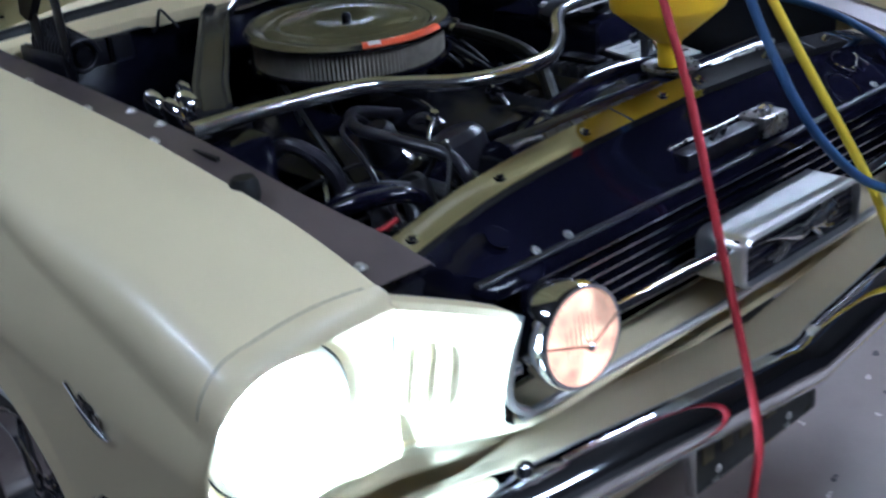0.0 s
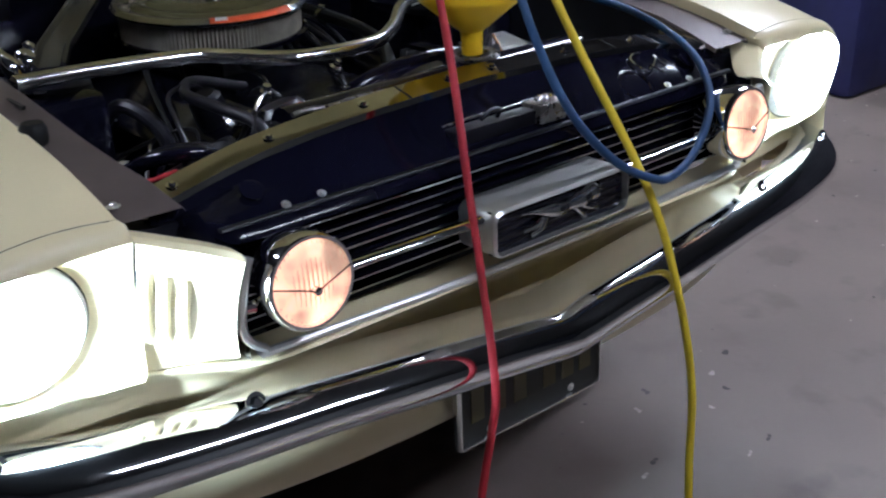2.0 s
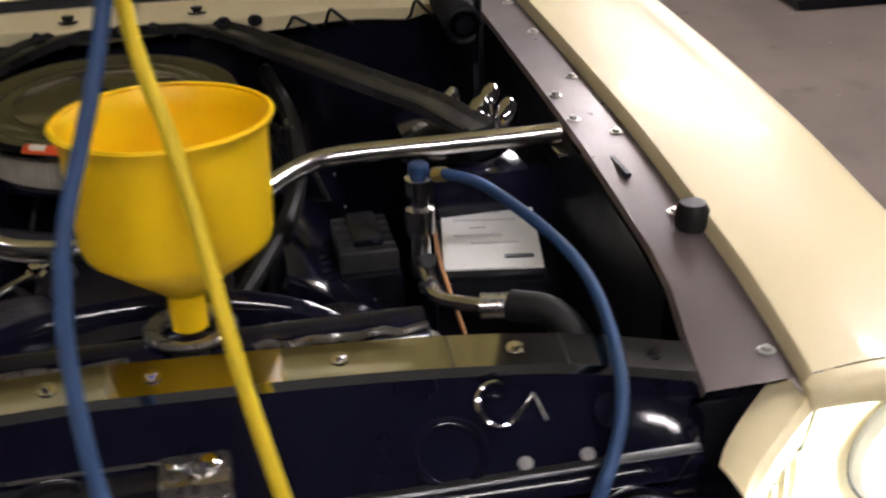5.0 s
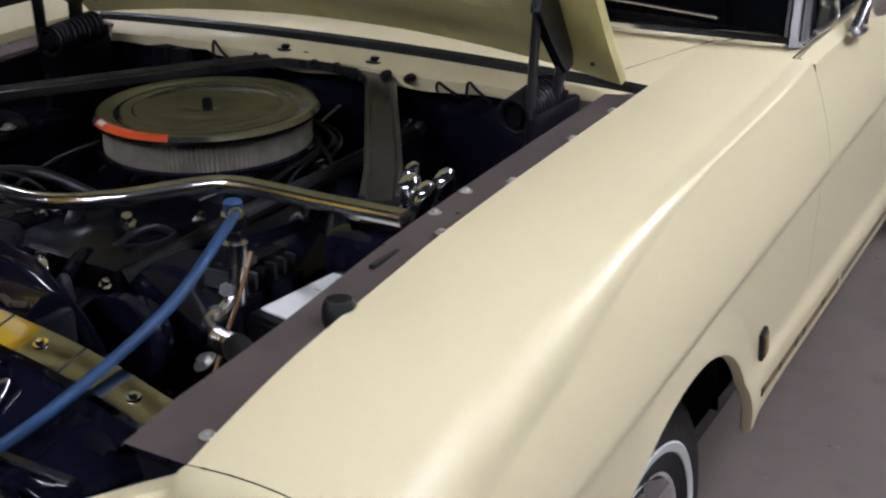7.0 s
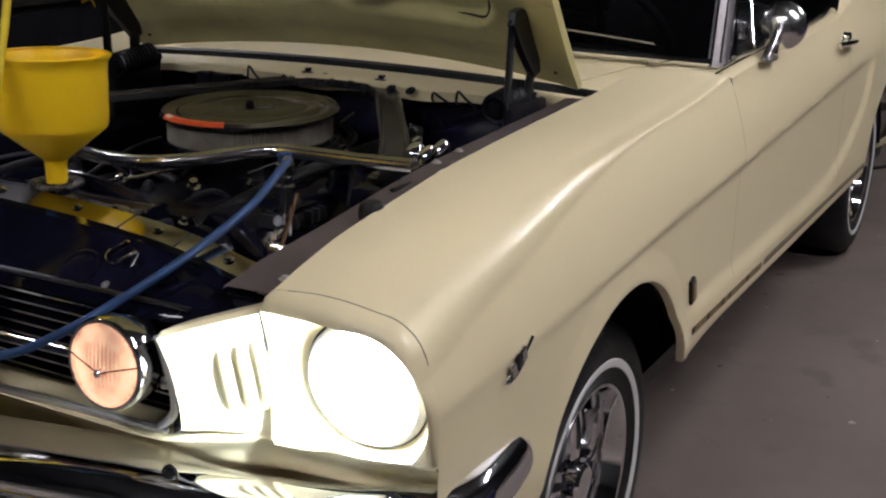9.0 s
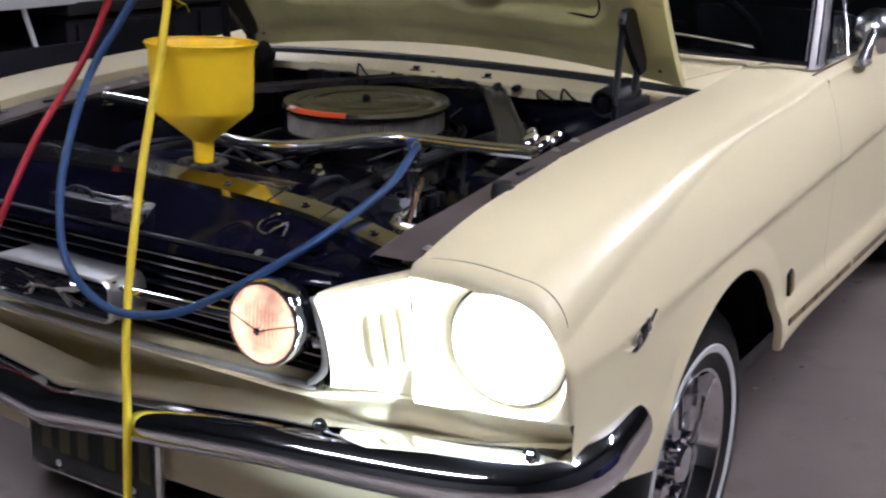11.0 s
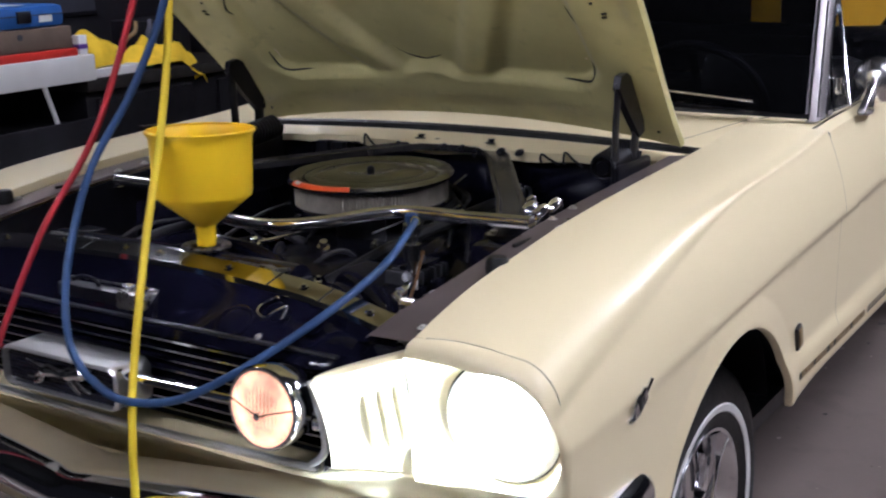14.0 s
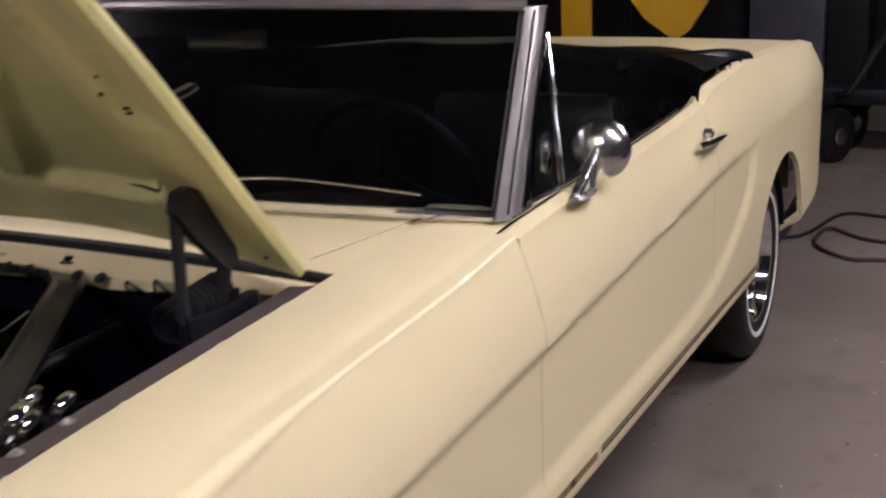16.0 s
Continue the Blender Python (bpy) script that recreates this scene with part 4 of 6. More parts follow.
# chrome tower bar and dark brace to the cowl
part("tower_bar", tube([(-0.53, 0.59, 0.818), (-0.40, 0.60, 0.812), (-0.24, 0.585, 0.805), (-0.18, 0.545, 0.800), (-0.10, 0.475, 0.795), (0.03, 0.46, 0.795), (0.12, 0.51, 0.800), (0.20, 0.585, 0.812), (0.26, 0.610, 0.816), (0.40, 0.603, 0.820), (0.53, 0.592, 0.826)], 0.0125, 16, 10), BAR, car, "bent chrome bar between the shock towers")
for s in (1, -1):
    part("bar_tab", box(s * 0.555 - 0.032, s * 0.555 + 0.032, 0.575, 0.612, 0.797, 0.803, 0.003), CHROME, car)
    B = [Vector((s * 0.445, 0.665, 0.815)), Vector((s * 0.40, 0.745, 0.828)), Vector((s * 0.15, 1.125, 0.848)), Vector((s * 0.09, 1.175, 0.852)), Vector((0, 1.185, 0.852))]
    rows = []
    for k, p in enumerate(B):
        d = (B[min(k + 1, 4)] - B[max(k - 1, 0)]).normalized()
        q = Vector((d.y, -d.x, 0)).normalized()
        rows.append([p + q * w + Vector((0, 0, h)) for w, h in ((-0.027, -0.010), (-0.027, 0.004), (-0.022, 0.006), (-0.016, -0.001), (0.016, -0.001), (0.022, 0.006), (0.027, 0.004), (0.027, -0.010))])
    br = part("cowl_brace", grid(rows, loop=True, caps=True), BRACE, car, "black pressed steel brace from tower to cowl")
    for p in ((0.10, 1.185), (0.05, 1.195)):
        bolt((s * p[0], p[1], 0.866), (0, 0, 1), br, 0.010, SATIN)
# air-conditioning compressor, fittings and hoses
cp = part("compressor", box(0.240, 0.318, 0.53, 0.67, 0.55, 0.69, 0.012), ENGINE, car, "grey finned compressor")
for k in range(6):
    part("fin", box(0.244, 0.314, 0.540 + 0.021 * k, 0.548 + 0.021 * k, 0.69, 0.715, 0.002), ALU, cp)
part("compressor_head", box(0.262, 0.300, 0.56, 0.65, 0.713, 0.724, 0.005), ENGINE, cp)
fit = part("service_fitting", spin([(0.011, 0.70), (0.011, 0.752), (0.017, 0.755), (0.017, 0.785), (0.011, 0.788), (0.011, 0.80), (0.016, 0.803), (0.016, 0.822), (0.009, 0.825), (0, 0.825)], pose(0.335, 0.50, 0), 18), BAR, car, "bright service valve fitting")
part("fitting_cap", spin([(0.010, 0.824), (0.012, 0.827), (0.012, 0.838), (0.009, 0.841), (0, 0.841)], pose(0.335, 0.50, 0), 16), BHOSE, fit, "blue knurled cap")
part("pipe", tube([(0.335, 0.50, 0.72), (0.338, 0.47, 0.705), (0.342, 0.435, 0.70), (0.385, 0.404, 0.70)], 0.009, 10), BAR, fit)
part("crimp", tube([(lerp(0.383, 0.418, k / 24), lerp(0.404, 0.398, k / 24), 0.70) for k in range(25)], [0.0165 if k % 4 < 2 else 0.0145 for k in range(25)], 14, curve=False), BAR, fit, "crimped bright hose sleeve")
part("rubber_hose", tube([(0.416, 0.399, 0.70), (0.456, 0.37, 0.70), (0.480, 0.335, 0.67), (0.485, 0.30, 0.60)], 0.018, 12), RUBBER, fit)
part("copper_pipe", tube([(0.350, 0.514, 0.77), (0.354, 0.48, 0.72), (0.360, 0.45, 0.69), (0.370, 0.41, 0.65)], 0.003, 8), COPPER, fit)
for z, y in ((0.725, 0.483), (0.702, 0.462), (0.755, 0.522)):
    part("union_nut", spin([(0, -0.010), (0.010, -0.010), (0.0085, -0.008), (0.0085, 0.008), (0.010, 0.010), (0, 0.010)], pose(0.336, y, z, 60, 25), 6), ALU, fit)
PRINT = mat("faint_print", (0.5, 0.5, 0.5), 0.6)
BM = pose(0.440, 0.600, -0.022, 0, 0, -10)
BT = BM @ pose(0, -0.114, 0.709, 4) @ Matrix.Translation((0, 0.114, -0.709))
bat = part("battery", box(-0.070, 0.066, -0.118, 0.105, 0.52, 0.708, 0.008, m=BM), SATIN, car, "black battery with a white paper label")
part("battery_lid", box(-0.066, 0.062, -0.114, 0.101, 0.684, 0.7145, 0.003, m=BT), SATIN, bat)
part("battery_label", box(-0.060, 0.060, -0.100, 0.098, 0.7143, 0.7175, m=BT), PAPER, bat, "white printed label")
for k in range(6):
    part("print_line", box(-0.045 + 0.02 * (k % 2), -0.005 + 0.02 * (k % 3), 0.06 - 0.02 * k, 0.063 - 0.02 * k, 0.7175, 0.7182, m=BT), PRINT, bat)
part("print_mark", box(0.015, 0.05, -0.078, -0.070, 0.7175, 0.7187, m=BT), INK, bat)
# dome of the shroud and clamps that glint
part("shroud_hood", tube([(-0.24, 0.315, 0.60), (-0.20, 0.318, 0.69), (-0.10, 0.322, 0.755), (0.03, 0.325, 0.772), (0.16, 0.322, 0.755), (0.25, 0.318, 0.69), (0.28, 0.315, 0.60)], 0.030, 14, 10, flat=0.5, up=(0, 1, 0)), BLACK, car, "black moulded shroud lip")
part("shroud_rib", tube([(-0.16, 0.352, 0.68), (-0.08, 0.356, 0.725), (0.03, 0.358, 0.742), (0.14, 0.356, 0.722), (0.22, 0.352, 0.67)], 0.010, 10, 8), BLACK, car)
for p, d, r in (((-0.132, 0.30, 0.751), (0.1, 1, -0.2), 0.0235), ((0.012, 0.46, 0.684), (0.5, 1, -0.3), 0.0235), ((0.21, 0.86, 0.758), (0.05, 1, 0.05), 0.0145), ((0.20, 1.15, 0.76), (0, 1, 0), 0.0145)):
    cl2 = part("hose_clamp", spin([(r, -0.006), (r + 0.0015, -0.006), (r + 0.0015, 0.006), (r, 0.006)], aim(p, d), 24), DULLCHROME, car, "bright hose clamp")
    part("clamp_screw", box(-0.004, 0.004, r, r + 0.009, -0.008, 0.008, 0.001, m=aim(p, d)), CHROME, cl2)
for x, y, z, r in ((0.05, 0.60, 0.715, 0.014), (0.13, 0.66, 0.72, 0.010), (-0.11, 0.58, 0.71, 0.012), (-0.16, 0.66, 0.70, 0.009), (0.16, 0.44, 0.70, 0.009), (0.10, 0.42, 0.66, 0.011)):
    part("bright_plug", spin([(0, 0), (r, 0), (r, r), (r * 0.6, r * 1.2), (r * 0.6, r * 2.0), (0, r * 2.1)], pose(x, y, z, 20 * math.sin(x * 40), 25 * math.cos(y * 30)), 6), CHROME, eng)
part("throttle_rod", tube([(0.10, 0.70, 0.74), (0.12, 0.80, 0.755), (0.09, 0.93, 0.76), (0.08, 1.1, 0.80)], 0.003, 8), DULLCHROME, eng)
part("fuel_line", tube([(-0.20, 0.44, 0.58), (-0.17, 0.52, 0.70), (-0.09, 0.60, 0.725), (-0.06, 0.74, 0.73)], 0.004, 8), DULLCHROME, eng)
# hoses and housings that crowd the front of the engine
GREYHOSE = mat("grey_rubber", (0.020, 0.019, 0.025), 0.30, var=0.3, scale=25)
part("bypass_hose", tube([(-0.08, 0.70, 0.70), (-0.20, 0.66, 0.742), (-0.262, 0.575, 0.748), (-0.266, 0.46, 0.748), (-0.25, 0.375, 0.735), (-0.24, 0.335, 0.68)], 0.0095, 12), GREYHOSE, car, "bent grey rubber hose")
part("lead_loop", tube([(-0.36, 0.36, 0.66), (-0.345, 0.45, 0.742), (-0.30, 0.56, 0.756), (-0.22, 0.63, 0.745), (-0.16, 0.66, 0.70)], 0.004, 8), GREYHOSE, car)
part("thermostat_housing", spin([(0, -0.05), (0.044, -0.05), (0.048, -0.02), (0.050, 0.012), (0.040, 0.026), (0.020, 0.032), (0, 0.033)], pose(-0.13, 0.50, 0.69, -18, -10), 28), GREYHOSE, eng, "dark grey thermostat housing")
for k, (x, y, z, r) in enumerate(((-0.222, 0.462, 0.715, 0.011), (-0.200, 0.450, 0.722, 0.007), (-0.235, 0.490, 0.71, 0.008), (-0.05, 0.43, 0.70, 0.007))):
    part("clamp_nut", spin([(0, -r), (r, -r), (r * 1.1, 0), (r * 0.7, r), (r * 0.5, r * 1.8), (0, r * 1.9)], pose(x, y, z, 30 * math.sin(k * 2.0), 40 * math.cos(k * 1.3)), 6), DULLCHROME, eng)
for y0, r, x0 in ((0.395, 0.066, 0.225), (0.425, 0.052, 0.225), (0.39, 0.085, 0.04)):
    part("belt_pulley", spin([(r * 0.35, -0.004), (r * 0.8, -0.008), (r, -0.014), (r * 0.93, -0.003), (r, 0.010), (r * 0.8, 0.012), (0, 0.012)], aim((x0, y0, 0.655), (0, -1, 0.15)), 36), BLACK, eng, "black belt pulley")
rnd = random.Random(5)
for k in range(12):
    x0, y0 = rnd.uniform(-0.42, 0.30), rnd.uniform(0.36, 0.60)
    dx, dy = rnd.uniform(-0.13, 0.13), rnd.uniform(0.04, 0.16)
    z0 = rnd.uniform(0.64, 0.70)
    part("engine_hose", tube([(x0, y0, z0 - 0.06), (x0 + dx * 0.2, y0 + dy * 0.1, z0), (x0 + dx * 0.6, y0 + dy * 0.6, z0 + 0.03), (x0 + dx, y0 + dy, z0 - 0.03)], rnd.choice((0.005, 0.007, 0.010, 0.013)), 10, 6), rnd.choice((BLACK, GREYHOSE, BLACK)), eng)
# pipes beside the radiator
part("vent_hose", tube([(-0.47, 0.52, 0.60), (-0.45, 0.42, 0.70), (-0.39, 0.35, 0.73), (-0.33, 0.35, 0.70), (-0.31, 0.40, 0.62)], 0.012, 12), BLACK, car)
part("vent_hose", tube([(-0.42, 0.56, 0.58), (-0.40, 0.47, 0.69), (-0.34, 0.41, 0.71), (-0.29, 0.44, 0.64)], 0.010, 12), BLACK, car)
part("metal_pipe", tube([(-0.345, 0.50, 0.69), (-0.31, 0.43, 0.70), (-0.27, 0.345, 0.685), (-0.26, 0.31, 0.66)], 0.009, 12), ALU, car, "grey metal pipe")
for x, y, z in ((-0.36, 0.46, 0.70), (-0.275, 0.33, 0.70), (-0.255, 0.37, 0.70), (-0.20, 0.36, 0.70), (-0.49, 0.36, 0.70)):
    part("pipe_union", spin([(0, -0.012), (0.008, -0.012), (0.010, -0.009), (0.010, 0.004), (0.007, 0.006), (0.007, 0.012), (0, 0.013)], pose(x, y, z, 35, 30 * math.sin(50 * x)), 6), CHROME, car)
# belts, alternator, hoses and leads
alt = part("alternator", spin([(0, 0), (0.05, 0), (0.068, 0.015), (0.068, 0.11), (0.05, 0.125), (0, 0.125)], aim((-0.24, 0.40, 0.61), (0, 1, 0)), 24), ALU, car, "grey alternator")
part("pulley", spin([(0, -0.03), (0.04, -0.03), (0.036, -0.02), (0.04, -0.01), (0, -0.01)], aim((-0.24, 0.40, 0.61), (0, 1, 0)), 20), DULLCHROME, alt)
part("fan_belt", tube([(-0.24, 0.385, 0.655), (-0.1, 0.385, 0.64), (0.03, 0.385, 0.62), (0.10, 0.385, 0.555), (0.03, 0.385, 0.49), (-0.1, 0.385, 0.53), (-0.24, 0.385, 0.565), (-0.285, 0.385, 0.61), (-0.24, 0.385, 0.655)], 0.006, 8), RUBBER, car)
part("top_hose", tube([(-0.14, 0.25, 0.755), (-0.13, 0.31, 0.75), (-0.06, 0.40, 0.70), (0.0, 0.47, 0.68)], 0.022, 14), RUBBER, car, "black radiator hose")
part("heater_hose", tube([(0.12, 0.52, 0.68), (0.20, 0.66, 0.74), (0.22, 0.9, 0.76), (0.2, 1.18, 0.76)], 0.013, 10), RUBBER, car)
rnd = random.Random(11)
for k in range(9):
    s = -1 if k % 2 else 1
    x0, y0 = s * rnd.uniform(0.16, 0.34), rnd.uniform(0.45, 0.95)
    part("ignition_lead", tube([(s * 0.05, 1.02, 0.80), (s * 0.14, rnd.uniform(0.95, 1.02), 0.77), (x0 * 0.8, (y0 + 1) / 2, 0.74), (x0, y0, 0.62)], 0.0042, 8), RUBBER, eng)
for k in range(8):
    x0 = rnd.uniform(-0.50, -0.12)
    y0 = rnd.uniform(0.26, 0.5)
    part("wire", tube([(x0, y0, 0.62), (x0 + rnd.uniform(-0.08, 0.08), y0 + 0.06, 0.70 + rnd.uniform(-0.05, 0.05)), (x0 + rnd.uniform(-0.1, 0.1), y0 + 0.14, 0.66), (x0 + rnd.uniform(-0.1, 0.1), y0 + 0.25, 0.60)], rnd.choice((0.003, 0.004, 0.006)), 8), rnd.choice((RUBBER, SATIN, DULLCHROME)), car)
part("red_wire", tube([(-0.54, 0.30, 0.73), (-0.50, 0.24, 0.745), (-0.45, 0.26, 0.74), (-0.42, 0.32, 0.70)], 0.003, 8), RHOSE, car, "thin red wire")
part("washer_bottle", box(-0.52, -0.42, 0.22, 0.36, 0.50, 0.70, 0.02), SATIN, car)
part("coil_tube", tube([(-0.36, 0.30, 0.62), (-0.30, 0.40, 0.70)], 0.024, 16, curve=False), DARKSTEEL, car)
part("relay_box", box(-0.53, -0.47, 0.42, 0.5, 0.66, 0.73, 0.006), SATIN, car)
for s in (1, -1):
    for p in ((0.33, 0.44, 0.64), (0.27, 0.35, 0.60), (0.40, 0.55, 0.66), (0.16, 0.44, 0.66)):
        bolt((s * p[0] * rnd.uniform(0.9, 1.05), p[1], p[2]), (rnd.uniform(-0.4, 0.4), -0.4, 0.9), eng, 0.010)

# firewall and cowl
rows = [[(x, 1.205, 0.25), (x, 1.205, 0.835)] for x in np.linspace(-0.62, 0.62, 9)]
part("firewall", grid(rows), BLACK, car, "gloss black firewall")
rows = []
for i in range(49):
    x = lerp(-0.625, 0.625, i / 48)
    b = 0.022 * (1 - (x / 0.625) ** 2)
    yb = 1.475 - 0.10 * (1 - (x / 0.7) ** 2)
    low = 0.014 * ease(-0.30, -0.27, -abs(x + 0.34) + 0.06 - 0.27) + 0.004 * math.sin(23 * x) + 0.008 * ease(0.44, 0.47, x)
    rows.append([(x, 1.195, 0.832 + low), (x, 1.172, 0.834 + low), (x, 1.168, 0.85 + low * 0.6 + b * 0.3), (x, 1.19, 0.866 + b * 0.6), (x, 1.225, 0.872 + b * 0.8), (x, 1.25, 0.874 + b), (x, lerp(1.25, yb, 0.5), 0.896 + b), (x, yb, 0.922 + b * 0.6), (x, yb + 0.03, 0.90)])
cw = part("cowl", grid(rows), CREAM, car, "cream cowl panel under the windscreen")
rows = []
for i in range(41):
    x = lerp(-0.605, 0.605, i / 40)
    b = 0.022 * (1 - (x / 0.625) ** 2)
    rows.append([(x, 1.203, 0.868 + b * 0.7), (x, 1.205, 0.878 + b * 0.8), (x, 1.213, 0.8835 + b * 0.8), (x, 1.222, 0.881 + b * 0.8), (x, 1.225, 0.870 + b * 0.8)])
part("cowl_seal", grid(rows), RUBBER, cw, "black rubber bonnet seal")
for x in (-0.02, 0.03, 0.14, 0.19):
    bolt((x, 1.158, 0.852), (0, -0.6, 0.8), cw, 0.007, SATIN)
for x, h in ((-0.26, 0.03), (-0.16, 0.018), (0.06, 0.012), (0.24, 0.014), (0.30, 0.022), (0.44, 0.026)):
    part("clip_wire", tube([(x, 1.172, 0.832), (x + 0.004, 1.158, 0.842), (x + 0.012, 1.152, 0.840 + h), (x + 0.03, 1.154, 0.838 + h * 0.4), (x + 0.05, 1.165, 0.830)], 0.0028, 6), SATIN, cw)
for x in (-0.385, -0.335):
    part("firewall_box", box(x - 0.02, x + 0.02, 1.145, 1.165, 0.80, 0.846, 0.006), SATIN, cw)
for s in (1, -1):
    part("cowl_side", grid([[(s * x, y, edge_z(y) + dz) for x, dz in ((0.625, 0.0), (0.629, -0.002))] for y in np.linspace(1.21, 1.475, 9)]), CREAM, cw)
    part("cowl_joint", tube([(s * 0.54, 1.255, 0.892), (s * 0.60, 1.36, 0.912), (s * 0.648, 1.445, 0.928)], 0.0004, 6), RUBBER, cw)

# bonnet, open
HA = radians(44.5)
hood_m = Matrix.Translation((0, 1.185, 0.900)) @ Matrix(((1, 0, 0, 0), (0, -math.cos(HA), math.sin(HA), 0), (0, math.sin(HA), math.cos(HA), 0), (0, 0, 0, 1)))
def hood_edge(v):
    return 0.612 - 0.030 * (1 - ease(0.0, 0.55, v)) - 0.03 * ease(0.8, 1.15, v)


V0 = 0.010


def hood_bow(v):
    return 0.030 + 0.026 * (1 - ease(0.0, 0.3, v))


def hood_v(t):
    return lerp(V0, 1.13, t)


def pressed(u, v):
    """Depth of the pressed inner panel: a rim, a V of ribs and dished fields."""
    a = abs(u)
    # rounded field inside the rim
    low = 0.150 + 0.03 * ease(0.10, 0.0, a) + 0.05 * ease(0.36, 0.46, a) ** 2
    d = 0.024 * (ease(0.462, 0.425, a) * ease(low, low + 0.035, v) * ease(1.08, 1.02, v))
    d += 0.008 * (ease(0.585, 0.560, a) * ease(0.495, 0.52, a) * ease(0.36, 0.40, v) * ease(1.0, 0.9, v))
    # V of ribs with soft round backs
    r = (a - (0.135 + 0.52 * (v - 0.20))) / 0.052
    rib = math.exp(-(r**4)) * ease(0.12, 0.20, v) * ease(0.86, 0.78, v)
    d = lerp(d, min(d, 0.002), rib)
    d = lerp(d, min(d, 0.003), math.exp(-(((v - 0.86) / 0.05) ** 4)) * ease(0.48, 0.42, a))
    # rolled rear rail
    d -= 0.006 * math.exp(-(((v - 0.105) / 0.035) ** 2)) * ease(0.56, 0.50, a)
    return d


rows = []
def inner_w(u, v):
    """Height of the inner panel over the bonnet's plane."""
    return -0.022 + hood_bow(v) * (1 - (u / hood_edge(v)) ** 2) + pressed(u, v)


for j in range(141):
    v = hood_v(j / 140)
    e = hood_edge(v)
    rows.append([hood_m @ Vector((e * u, v, inner_w(e * u, v))) for u in np.linspace(-1, 1, 161)])
hd = part("bonnet", grid(rows), CREAM_SHADED, car, "open bonnet showing its cream ribbed underside, shade put into its colour")
rows = []
for j in range(25):
    v = hood_v(j / 24)
    e = hood_edge(v)
    rows.append([hood_m @ Vector((e * u, v, (hood_bow(v) + 0.004) * (1 - u * u))) for u in np.linspace(-1, 1, 33)])
part("outer_skin", grid(rows), CREAM, hd, "cream outer skin")
for s in (1, -1):
    rows = []
    for j in range(25):
        v = hood_v(j / 24)
        e = hood_edge(v)
        rows.append([hood_m @ Vector((s * e, v, 0.0)), hood_m @ Vector((s * (e + 0.004), v, -0.011)), hood_m @ Vector((s * e, v, -0.022))])
    part("side_flange", grid(rows), CREAM_SHADED, hd)
    for k, (u, v, l, w) in enumerate(((0.505, 0.437, 0.007, 0.005), (0.522, 0.405, 0.012, 0.004), (0.520, 0.395, 0.012, 0.004), (0.520, 0.468, 0.006, 0.004), (0.54, 0.05, 0.007, 0.006))):
        sl = box(-l / 2, l / 2, -w / 2, w / 2, -0.003, 0.002, 0.0018, m=hood_m @ pose(s * u, v, inner_w(u, v), 0, 0, 8 * s))
        part("slot", sl, RUBBER, hd)
rows = []
for u in np.linspace(-1, 1, 33):
    c = 0.030 * (1 - u * u)
    rows.append([hood_m @ Vector((0.583 * u, 1.13, c)), hood_m @ Vector((0.583 * u, 1.145, c - 0.014)), hood_m @ Vector((0.583 * u, 1.13, c - 0.03))])
part("front_lip", grid(rows), CREAM_SHADED, hd)
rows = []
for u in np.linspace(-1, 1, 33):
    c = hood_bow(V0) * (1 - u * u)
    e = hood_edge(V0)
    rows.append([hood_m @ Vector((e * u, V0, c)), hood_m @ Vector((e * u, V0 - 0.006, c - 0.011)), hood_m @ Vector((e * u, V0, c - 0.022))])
part("rear_lip", grid(rows), CREAM_SHADED, hd)
# thin black bars drawn as the shade in the fields' corner creases
for pts in ([(-0.428, 0.30), (-0.438, 0.235), (-0.420, 0.185), (-0.36, 0.172), (-0.25, 0.176)], [(0.428, 0.30), (0.438, 0.235), (0.420, 0.185), (0.36, 0.172), (0.25, 0.176)], [(-0.085, 0.265), (-0.045, 0.222), (0.0, 0.208), (0.055, 0.222)], [(-0.438, 0.455), (-0.452, 0.41), (-0.446, 0.382)], [(0.425, 0.405), (0.437, 0.378), (0.455, 0.372)]):
    P = [hood_m @ Vector((u, v, inner_w(u, v) + 0.0012)) for u, v in pts]
    n = (len(P) - 1) * 8 + 1
    part("crease_shade", tube(P, [0.0003 + 0.0024 * math.sin(math.pi * k / (n - 1)) ** 0.7 for k in range(n)], 8, 8), RUBBER, hd)
